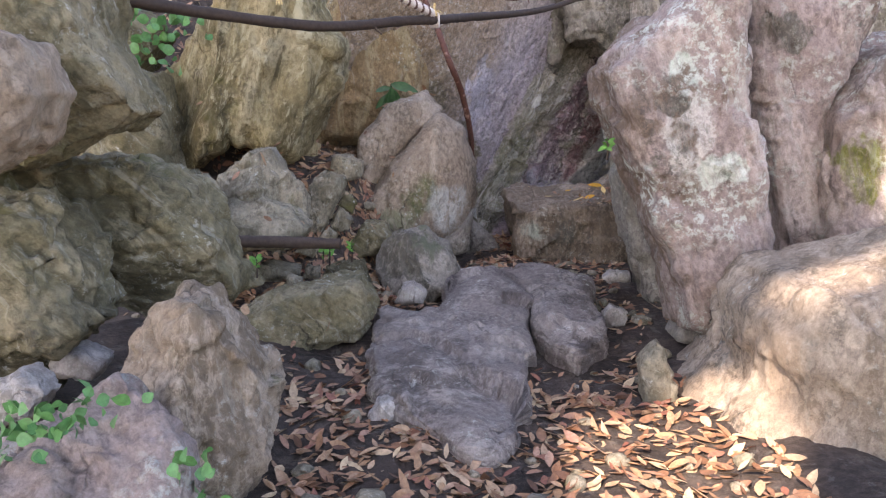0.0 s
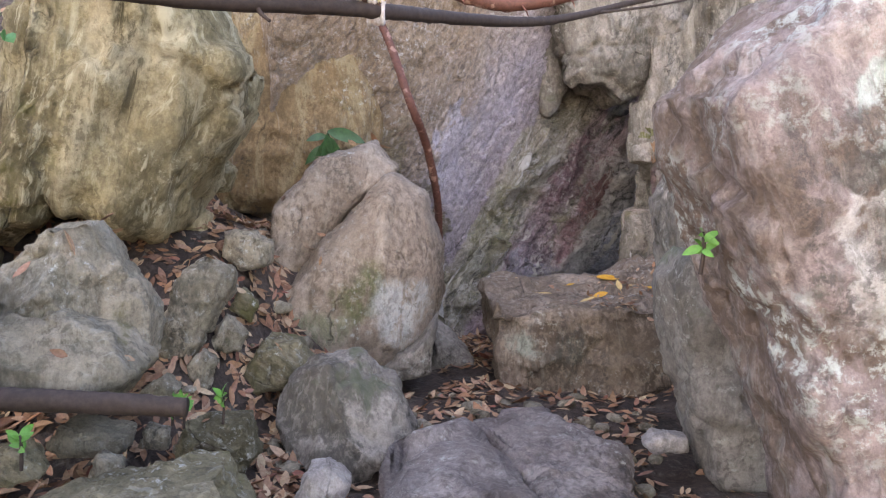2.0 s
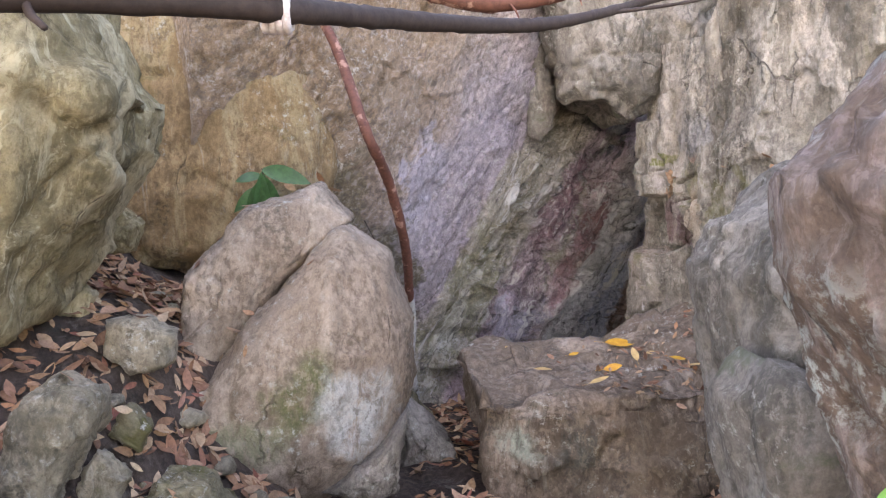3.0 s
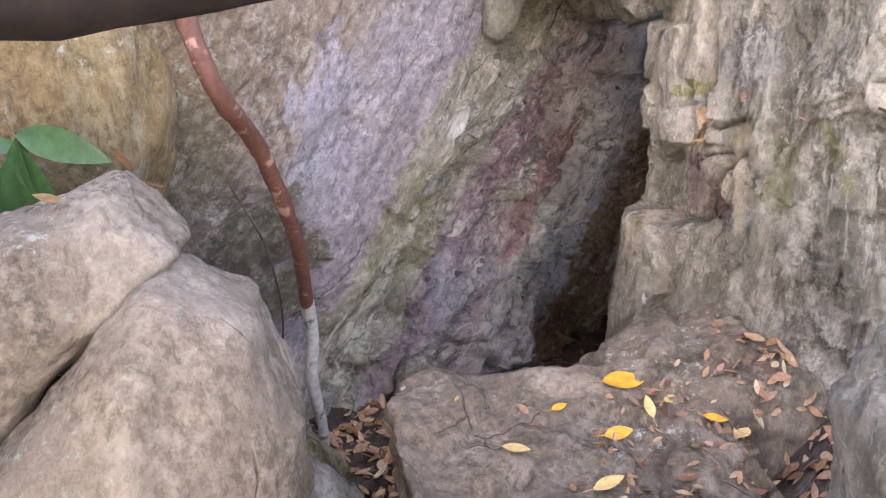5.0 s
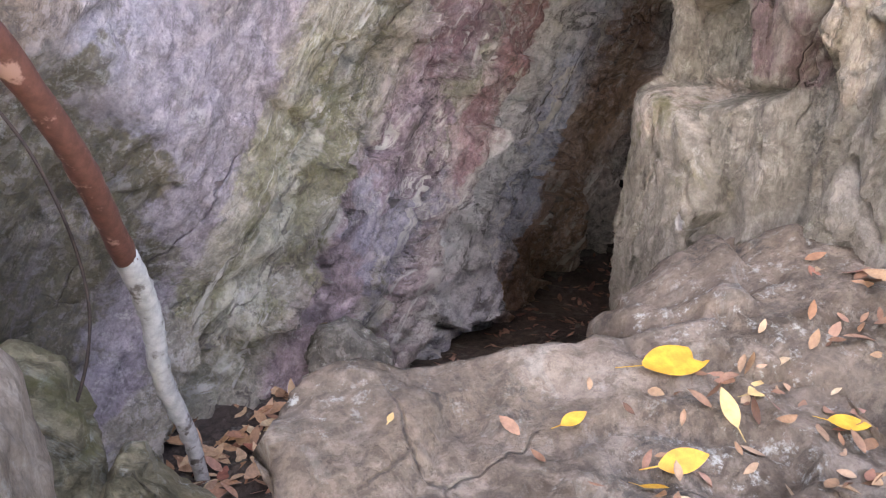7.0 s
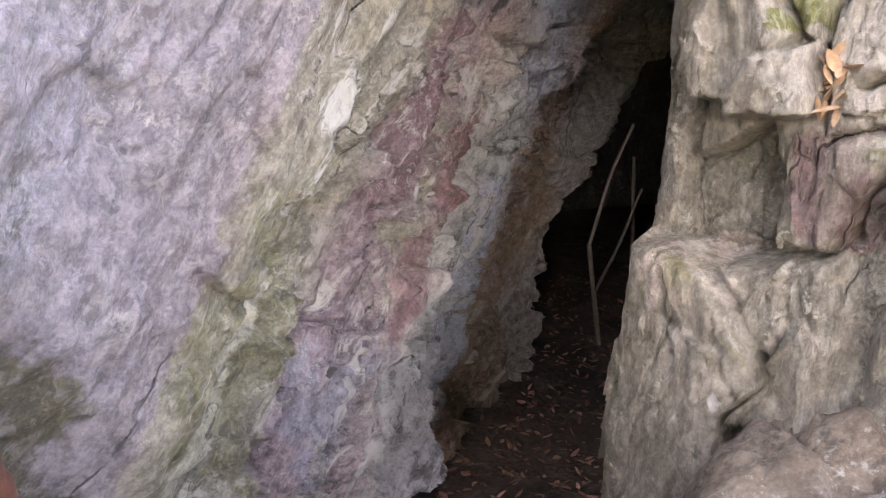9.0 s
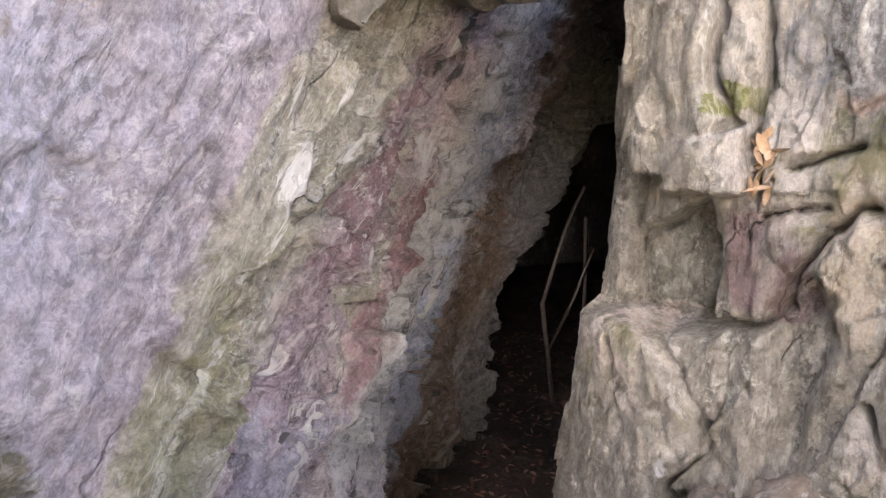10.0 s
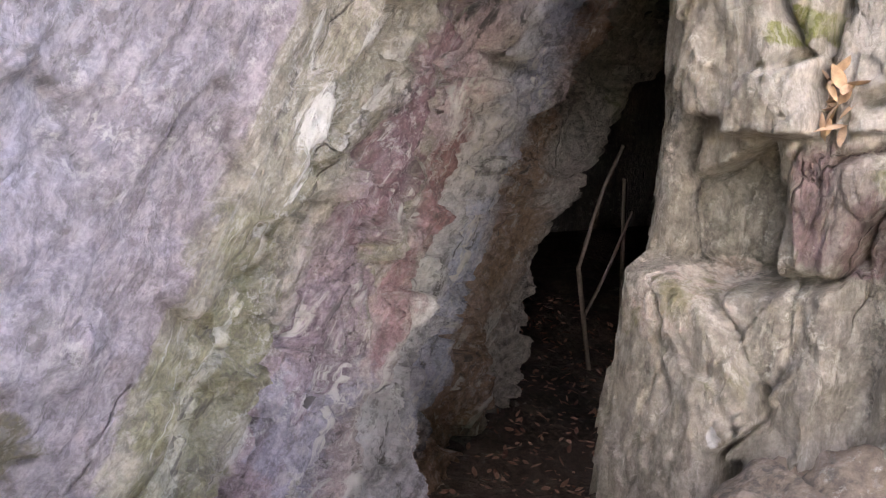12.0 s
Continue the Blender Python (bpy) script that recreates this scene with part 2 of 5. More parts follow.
PINK = rock_material("pink_stone", ((0.19, 0.148, 0.125), (0.31, 0.245, 0.222), (0.43, 0.36, 0.325)), lichen=(0.58, 0.64, 0.58), lichen_at=0.56, moss=(0.24, 0.25, 0.18), moss_at=0.62, streak=(0, 18, 0), mottle=1.1, flecks=0.4, hard=True,
                     blobs=(((1.14, 3.7, 1.38), (0.06, 0.5, 0.13), (0, 12, 0), (0.52, 0.60, 0.53)), ((1.32, 3.7, 0.92), (0.14, 0.5, 0.09), None, (0.54, 0.60, 0.54)), ((1.17, 3.7, 1.08), (0.12, 0.5, 0.2), None, (0.58, 0.56, 0.52)),
                            # large patch at x 0.90: brown of the left side with its shade painted in
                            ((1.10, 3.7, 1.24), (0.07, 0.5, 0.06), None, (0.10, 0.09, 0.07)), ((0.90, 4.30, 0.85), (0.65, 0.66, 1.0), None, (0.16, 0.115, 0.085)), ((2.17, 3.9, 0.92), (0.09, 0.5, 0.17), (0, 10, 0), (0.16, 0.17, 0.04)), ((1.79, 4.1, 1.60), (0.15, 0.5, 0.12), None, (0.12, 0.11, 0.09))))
PURPLE = rock_material("purple_grey_stone", ((0.15, 0.125, 0.112), (0.235, 0.20, 0.182), (0.33, 0.29, 0.262)), moss_at=0.75)
SLATE = rock_material("slate_grey_stone", ((0.13, 0.12, 0.098), (0.23, 0.21, 0.178), (0.34, 0.31, 0.265)), moss=(0.13, 0.15, 0.09), moss_at=0.58)
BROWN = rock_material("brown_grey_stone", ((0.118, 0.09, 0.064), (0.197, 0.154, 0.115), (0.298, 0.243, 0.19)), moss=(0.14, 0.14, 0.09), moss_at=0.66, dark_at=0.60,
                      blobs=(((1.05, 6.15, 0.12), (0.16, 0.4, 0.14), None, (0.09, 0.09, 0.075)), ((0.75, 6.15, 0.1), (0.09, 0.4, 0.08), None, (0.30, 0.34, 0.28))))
PALE = rock_material("pale_stone", ((0.29, 0.265, 0.24), (0.38, 0.355, 0.325), (0.48, 0.455, 0.425)), moss_at=0.8, dark_at=0.8)
CLIFF = rock_material("cliff_stone", ((0.22, 0.20, 0.19), (0.37, 0.33, 0.34), (0.54, 0.49, 0.49)), lichen=(0.70, 0.68, 0.63), lichen_at=0.60, moss=(0.21, 0.22, 0.10), moss_at=0.64, streak=(0, -30, 0), dark_at=0.72, mottle=1.4, fine=0.8, bump=1.0, veins=0.95, flecks=0.5, hard=True,
                      bands=((-0.95, (0.36, 0.25, 0.14)), (-0.45, (0.40, 0.315, 0.245)), (-0.15, (0.425, 0.385, 0.425)), (0.22, (0.385, 0.325, 0.35)), (0.25, (0.40, 0.36, 0.28)), (0.45, (0.37, 0.345, 0.24)), (0.64, (0.42, 0.385, 0.30)),
                             (0.72, (0.40, 0.30, 0.32)), (0.92, (0.42, 0.32, 0.34)), (1.02, (0.43, 0.425, 0.31)), (1.15, (0.47, 0.35, 0.35)), (1.30, (0.52, 0.46, 0.43)), (1.42, (0.72, 0.71, 0.69)), (1.56, (0.56, 0.57, 0.58)), (1.92, (0.47, 0.49, 0.57)),
                             (2.06, (0.36, 0.235, 0.16)), (2.5, (0.40, 0.26, 0.165)), (2.65, (0.46, 0.42, 0.37)), (2.95, (0.48, 0.45, 0.41))),
                      blobs=(((1.42, 8.75, 1.02), (0.17, 0.7, 0.40), (0, -30, 0), (0.27, 0.165, 0.18)), ((1.80, 9.0, 1.22), (0.13, 0.7, 0.26), (0, -20, 0), (0.58, 0.45, 0.44)),
                             ((1.74, 9.0, 0.80), (0.13, 0.7, 0.26), (0, -30, 0), (0.33, 0.18, 0.18)), ((1.48, 8.85, 0.45), (0.11, 0.7, 0.24), (0, -25, 0), (0.37, 0.23, 0.24)),
                             ((1.06, 8.6, 0.16), (0.23, 0.7, 0.32), (0, -22, 0), (0.38, 0.36, 0.42)), ((1.16, 8.65, 0.44), (0.17, 0.7, 0.22), (0, -22, 0), (0.34, 0.26, 0.29)),
                             ((0.66, 8.25, 0.42), (0.22, 0.6, 0.58), (0, -26, 0), (0.29, 0.276, 0.175)), ((0.58, 8.2, 0.26), (0.09, 0.6, 0.46), (0, -24, 0), (0.60, 0.58, 0.47)),
                             ((1.52, 8.95, 0.14), (0.10, 0.7, 0.50), (0, -33, 0), (0.70, 0.71, 0.70)), ((1.90, 9.3, 0.18), (0.16, 0.7, 0.50), (0, -22, 0), (0.50, 0.53, 0.62)),
                             # patch at x -0.02: olive-brown stain plus painted shade of the lower left recess
                             ((0.90, 8.35, 0.82), (0.045, 0.5, 0.14), (0, -30, 0), (0.54, 0.52, 0.46)), ((0.32, 7.9, 1.15), (0.16, 0.5, 0.40), (0, -18, 0), (0.47, 0.44, 0.49)), ((-0.02, 7.7, 0.40), (0.26, 0.6, 0.62), (0, -22, 0), (0.20, 0.175, 0.115)), ((-0.15, 7.5, 1.05), (0.15, 0.6, 0.35), (0, -22, 0), (0.30, 0.25, 0.17))))
WALLR = rock_material("right_wall_stone", ((0.19, 0.17, 0.135), (0.345, 0.31, 0.25), (0.51, 0.46, 0.385)), lichen=(0.66, 0.62, 0.52), moss=(0.2, 0.19, 0.08), moss_at=0.60, dark_at=0.60, mottle=1.1, fine=0.8, bump=1.0, veins=0.6, flecks=0.42, hard=True, streak=(0, 4, 0),
                      blobs=(((1.83, 7.39, 1.0), (0.4, 0.10, 0.15), None, (0.25, 0.17, 0.16)), ((1.8, 7.61, 0.93), (0.4, 0.14, 0.16), None, (0.30, 0.28, 0.225)),
                             ((1.86, 7.20, 1.10), (0.4, 0.07, 0.20), None, (0.58, 0.49, 0.37)), ((1.86, 7.25, 1.40), (0.4, 0.06, 0.05), None, (0.62, 0.47, 0.38)),
                             ((1.8, 7.494, 1.366), (0.4, 0.025, 0.035), None, (0.20, 0.21, 0.06)), ((1.8, 7.68, 0.70), (0.4, 0.10, 0.12), None, (0.64, 0.55, 0.47)), ((1.8, 7.37, 0.66), (0.4, 0.06, 0.20), None, (0.31, 0.28, 0.23)),
                             ((1.8, 7.471, 0.488), (0.4, 0.018, 0.028), None, (0.75, 0.74, 0.72)), ((1.8, 7.30, 1.5), (0.4, 0.15, 0.12), None, (0.36, 0.345, 0.32)))
                      )
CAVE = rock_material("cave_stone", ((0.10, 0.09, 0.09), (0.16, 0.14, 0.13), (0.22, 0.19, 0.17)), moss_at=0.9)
SOIL = rock_material("dark_soil", ((0.05, 0.04, 0.035), (0.085, 0.065, 0.055), (0.13, 0.10, 0.08)), lichen_at=0.8, moss_at=0.9, fine=1.6, bump=0.9)
def bounce_floor():
    """The soil turns into a leaf-covered forest floor away from the rocks, unseen and added to bounce light in."""
    nd, ln = SOIL.node_tree.nodes, SOIL.node_tree.links
    bsdf = nd["Principled BSDF"]
    old = bsdf.inputs["Base Color"].links[0].from_socket
    pos = nd.new("ShaderNodeNewGeometry").outputs["Position"]
    gap = nd.new("ShaderNodeVectorMath")
    gap.operation = "DISTANCE"
    ln.new(pos, gap.inputs[0])
    gap.inputs[1].default_value = (1.5, 8.5, 0.0)
    leaf = n_mix(nd, ln, n_range(nd, ln, n_noise(nd, ln, pos, 14, 6, 0.7), 0.4, 0.6), (0.30, 0.20, 0.12), (0.46, 0.34, 0.22))
    ln.new(n_mix(nd, ln, n_range(nd, ln, gap.outputs["Value"], 7.4, 9.0), old, leaf), bsdf.inputs["Base Color"])


bounce_floor()
LITTER = island_material("dry_leaves", ((0.10, 0.05, 0.03), (0.30, 0.15, 0.08), (0.36, 0.22, 0.12), (0.20, 0.10, 0.06), (0.42, 0.28, 0.17), (0.24, 0.09, 0.06), (0.48, 0.36, 0.22), (0.32, 0.17, 0.12)), 0.6)
BARK_DARK = island_material("dark_bark", ((0.035, 0.024, 0.019), (0.06, 0.042, 0.033)), 0.75, grain=45)
BARK_RED = island_material("red_bark", ((0.12, 0.05, 0.035), (0.16, 0.065, 0.045)), 0.7, (0.34, 0.20, 0.15), 45)
LEAF_GREEN = island_material("green_leaf", ((0.02, 0.06, 0.02), (0.05, 0.12, 0.04)), 0.4, grain=30)


# ---- mesh helpers ----
def mesh_of(name, verts, faces, mat, shade=True):
    me = bpy.data.meshes.new(name)
    me.from_pydata([tuple(v) for v in verts], [], [tuple(f) for f in faces])
    if shade:
        me.polygons.foreach_set("use_smooth", [True] * len(me.polygons))
    me.materials.append(mat)
    me.update()
    return me


def part(name, data, parent, label=""):
    ob = new(name, data)
    ob.parent = parent
    if label:
        tagged(ob, label)
    return ob


BALLS = {}


def ball(level):
    if level not in BALLS:
        bm = bmesh.new()
        bmesh.ops.create_icosphere(bm, subdivisions=level, radius=1)
        BALLS[level] = (np.array([v.co for v in bm.verts]), np.array([[v.index for v in f.verts] for f in bm.faces]))
        bm.free()
    return BALLS[level]


def normals_of(v, f):
    fn = np.cross(v[f[:, 1]] - v[f[:, 0]], v[f[:, 2]] - v[f[:, 0]])
    out = np.zeros_like(v)
    for i in range(3):
        np.add.at(out, f[:, i], fn)
    return out / (np.linalg.norm(out, axis=1)[:, None] + 1e-12)


SEED = [10]


def rock(name, y, outline, front, back, mat, box=2.6, level=5, cuts=(), rough=1.0, chip=1.0, lean=0.0, slope=0.0, label="", category="rock", group="", strata=None):
    """A boulder with the outline (x, z) standing at y, bulging front metres towards -y and back metres behind.
    box: 2 is round, 6 is blocky. cuts: planes (nx, ny, nz, distance from the middle). lean: y per metre of height; slope: y per metre of x."""
    SEED[0] += 7
    seed = SEED[0]
    pts = np.array(outline, float)
    nxt = np.roll(pts, -1, 0)
    cr = pts[:, 0] * nxt[:, 1] - nxt[:, 0] * pts[:, 1]
    mid = ((pts + nxt) * cr[:, None]).sum(0) / (3 * cr.sum())
    rel, rnx = pts - mid, nxt - mid
    b, f = ball(level)
    ang = np.stack([b[:, 0], b[:, 2]], 1)
    s = np.linalg.norm(ang, axis=1)
    d = ang / (s[:, None] + 1e-9)
    reach = np.full(len(b), 1e-3)
    for p, q in zip(rel, rnx):
        e = q - p
        den = d[:, 0] * e[1] - d[:, 1] * e[0]
        den = np.where(abs(den) < 1e-9, 1e-9, den)
        t = (p[0] * e[1] - p[1] * e[0]) / den
        u = (p[0] * d[:, 1] - p[1] * d[:, 0]) / den
        ok = (t > 0) & (u >= -1e-6) & (u <= 1 + 1e-6)
        reach = np.where(ok & (t > reach), t, reach)
    k = (s ** box + abs(b[:, 1]) ** box) ** (-1 / box)
    v = np.zeros_like(b)
    v[:, 0], v[:, 2] = d[:, 0] * reach * s * k, d[:, 1] * reach * s * k
    v[:, 1] = np.where(b[:, 1] < 0, front, back) * b[:, 1] * k
    v[:, 1] += lean * v[:, 2] + slope * v[:, 0]
    for nx, ny, nz, off in cuts:
        n = np.array((nx, ny, nz), float)
        n /= np.linalg.norm(n)
        over = v @ n - off
        v -= np.where(over > 0, over * 0.96, 0)[:, None] * n
    size = float(np.median(reach))
    nrm = normals_of(v, f)
    world_p = v + (mid[0], y, mid[1])
    a = 0.075 * min(size, 0.6) ** 0.8 * rough
    q = world_p / (size * 0.75)
    disp = a * 1.1 * chip * chips(q + fbm(q * 2, 2, seed)[:, None] * 0.12, seed, 0.22) + a * 0.55 * fbm(world_p / (size * 0.5), 4, seed + 3)
    bent = world_p + 0.05 * size * np.stack([fbm(world_p * 4 / size, 3, seed + k) for k in (1, 2, 4)], 1)
    disp += a * 0.5 * chip * chips(bent / (size * 0.34), seed + 5, 0.2) + a * 0.2 * chips(bent / (size * 0.12), seed + 6, 0.1) + 0.006 * rough * fbm(world_p / 0.07, 3, seed + 9)
    if strata:
        across = world_p @ np.array(strata[:3])
        q = np.stack([across + 0.5 * fbm(world_p * 2.5, 3, seed), world_p[:, 2] * 0.8, world_p[:, 0] * 0.8], 1)
        disp += strata[3] * (vnoise(q, seed + 11) + 0.5 * chips(q * 1.7, seed + 12))
    v += nrm * disp[:, None]
    low = v[:, 2].min()
    ob = new(name, mesh_of(name, v - (0, 0, low), f, mat))
    ob.location = (mid[0], y, mid[1] + low)
    return tagged(ob, label or "weathered grey boulder", category, group)


def flat_rock(name, z, plan, up, down, mat, box=2.6, level=5, tilt=(0, 0), **more):
    """A stone lying flat: its plan (x, y) at the height z, up and down from there. tilt: z per metre of x and of y."""
    ob = rock(name, 0, [(x, -y) for x, y in plan], up, down, mat, box, level, lean=tilt[1], slope=-tilt[0], **more)
    me = ob.data
    co = np.zeros(len(me.vertices) * 3)
    me.vertices.foreach_get("co", co)
    co = co.reshape(-1, 3) + np.array(ob.location)
    co = np.stack([co[:, 0], -co[:, 2], z - co[:, 1]], 1)
    mid, low = co.mean(0), co[:, 2].min()
    me.vertices.foreach_set("co", (co - (mid[0], mid[1], low)).ravel())
    me.update()
    ob.location = (mid[0], mid[1], low)
    return ob


def sheet(name, pos, nu, nv, mat, back, label):
    """A rock face from pos(u, v), u and v from 0 to 1, closed behind by the vector back."""
    u, v = np.meshgrid(np.linspace(0, 1, nu), np.linspace(0, 1, nv))
    p = pos(u.ravel(), v.ravel())
    idx = np.arange(nu * nv).reshape(nv, nu)
    quads = np.stack([idx[:-1, :-1], idx[:-1, 1:], idx[1:, 1:], idx[1:, :-1]], -1).reshape(-1, 4)
    rim = np.concatenate([idx[0, :], idx[1:, -1], idx[-1, -2::-1], idx[-2:0:-1, 0]])
    far = p[rim] + np.array(back)
    base = len(p)
    faces = [list(q) for q in quads]
    n = len(rim)
    faces += [[rim[(i + 1) % n], rim[i], base + i, base + (i + 1) % n] for i in range(n)]
    faces.append([base + i for i in range(n)][::-1])
    me = mesh_of(name, np.concatenate([p, far]), faces, mat)
    return tagged(new(name, me), label, kind="structure")


# ---- ground ----
def ground_z(x, y):
    z = -0.08 - 0.24 * smooth(y, 5.3, 8.2) - 0.32 * smooth(y, 7.6, 9.0) * smooth(x, 0.5, 1.3) + 2.6 * smooth(y, 5.2, 8.5) * smooth(-x, 1.0, 2.4) + 0.12 * smooth(-y, -2.6, -1.6)
    later = 0.8 * smooth(x, -0.95, -0.3)
    z = z + 0.86 * smooth((y - 4.5 - later) / 1.75, 0, 1) * smooth(-x, 0.0, 0.45)
    z = z + 0.10 * smooth(-x, 0.5, 1.2) + 0.10 * smooth(x, 1.0, 1.6) * smooth(-y, -4.2, -3.2)
    z = z + 0.60 * smooth(x, 1.5, 2.2) * smooth(y, 5.6, 6.4) * smooth(y, 7.6, 7.0)
    p = np.stack([x, y, 0 * x], 1)
    return z + 0.03 * fbm(p * 1.6, 4, 5) + 0.012 * fbm(p * 9, 3, 8)


def build_ground():
    def spread(n, lo, hi, a, b):
        inner = np.linspace(a, b, n)
        return np.concatenate([np.linspace(lo, a, 14)[:-1], inner, np.linspace(b, hi, 14)[1:]])
    xs, ys = spread(240, -120, 120, -2.6, 5.2), spread(300, -120, 120, 0.6, 12)
    gx, gy = np.meshgrid(xs, ys)
    z = ground_z(gx.ravel(), gy.ravel())
    idx = np.arange(gx.size).reshape(gx.shape)
    quads = np.stack([idx[:-1, :-1], idx[:-1, 1:], idx[1:, 1:], idx[1:, :-1]], -1).reshape(-1, 4)
    me = mesh_of("ground", np.stack([gx.ravel(), gy.ravel(), z], 1), quads, SOIL)
    tagged(new("ground", me), "dark trodden soil between the boulders", kind="structure")


build_ground()


# ---- the cliff and its slit ----
def cliff_pos(u, v):
    z = -1.1 + 3.7 * v
    edge = 2.14 + 0.48 * smooth(z, 0.1, 1.15) + 0.95 * np.clip(z - 0.95, 0, 2)
    a = np.clip(u / 0.70, 0, 1)
    c = np.clip((u - 0.70) / 0.30, 0, 1)
    x = -0.75 + (edge + 0.75) * a
    y = 7.80 + 0.784 * x - 0.17 * z
    # the inner wall of the slit runs in for a stretch, then turns away into the dark
    reach = 0.30 + 0.35 * smooth(z, -0.6, 0.3) + 1.15 * smooth(z, 0.15, 1.15) + 0.07 * fbm(np.stack([z * 4, 0 * z, 0 * z], 1), 4, 19)
    first, second = np.clip(c / 0.6, 0, 1), np.clip((c - 0.6) / 0.4, 0, 1)
    x2 = 0.85 * reach * first + 0.9 * second
    y2 = 0.53 * reach * first + 4.0 * second
    p = np.stack([x + x2, y + y2, z], 1)
    n = np.array((0.615, -0.77, 0.13))
    w = x - 0.57 * z - 0.27 + 0.05 * fbm(p * 3.1, 3, 77)
    off = 0.15 * smooth(w, 0.03, -0.02) * (1 - c) - 0.05 * np.exp(-((w - 0.035) / 0.025) ** 2) + 0.05 * smooth(w, -0.9, -0.2)
    off += 0.06 * np.exp(-((w - 0.42) / 0.16) ** 2) + 0.05 * np.exp(-((w - 0.95) / 0.12) ** 2)
    off += 0.14 * smooth(z, 0.2, -0.5) - 0.6 * np.clip(-0.22 + 0.42 * (1.7 - z) - x, 0, 1) * smooth(z, -0.5, 0.3)
    off += 0.13 * np.exp(-((x - 2.02) / 0.24) ** 2) * smooth(z, 0.82 - 0.3 * (2.1 - x), 0.94 - 0.3 * (2.1 - x)) * smooth(z, 1.25, 0.95)
    off += 0.05 * np.sin(c * 14 + z * 2.2) * smooth(c, 0.0, 0.1) + 0.05 * smooth(a, 0.95, 1.0) - 0.10 * smooth(c, 0.0, 0.03) + 0.10 * smooth(first, 0.72, 0.76) * (1 - second)
    # layers that run down to the left
    t = np.stack([(x * 0.87 - z * 0.5) * 3.4, y * 1.2, (x * 0.5 + z * 0.87) * 1.1], 1)
    tt = t + 0.35 * np.stack([fbm(p * 3, 3, 4), fbm(p * 3, 3, 5), fbm(p * 3, 3, 6)], 1)
    rough = 0.25 + 0.75 * smooth(w, -0.06, 0.06)
    ledge = np.mod(w * 3.1 + 0.35 * fbm(p * 2.2, 4, 83), 1.0)
    off += rough * (1 - c) * 0.075 * (smooth(ledge, 0.0, 0.85) - smooth(ledge, 0.88, 1.0)) * (0.4 + 0.6 * smooth(fbm(p * 1.4, 2, 85), -0.3, 0.4))
    off += rough * (0.16 * chips(tt, 21, 0.12) + 0.085 * chips(tt * 2.7, 25, 0.15) + 0.030 * chips(tt * 6.1, 29, 0.15) + 0.008 * chips(tt * 13.0, 30, 0.1)) + 0.03 * fbm(p * 1.8, 5, 31) + 0.006 * fbm(p * 22, 3, 33)
    return p + off[:, None] * n


sheet("wall_cliff", cliff_pos, 560, 420, CLIFF, (-0.9, 1.2, 0), "tall pale violet-grey cliff face with green and rusty streaks")


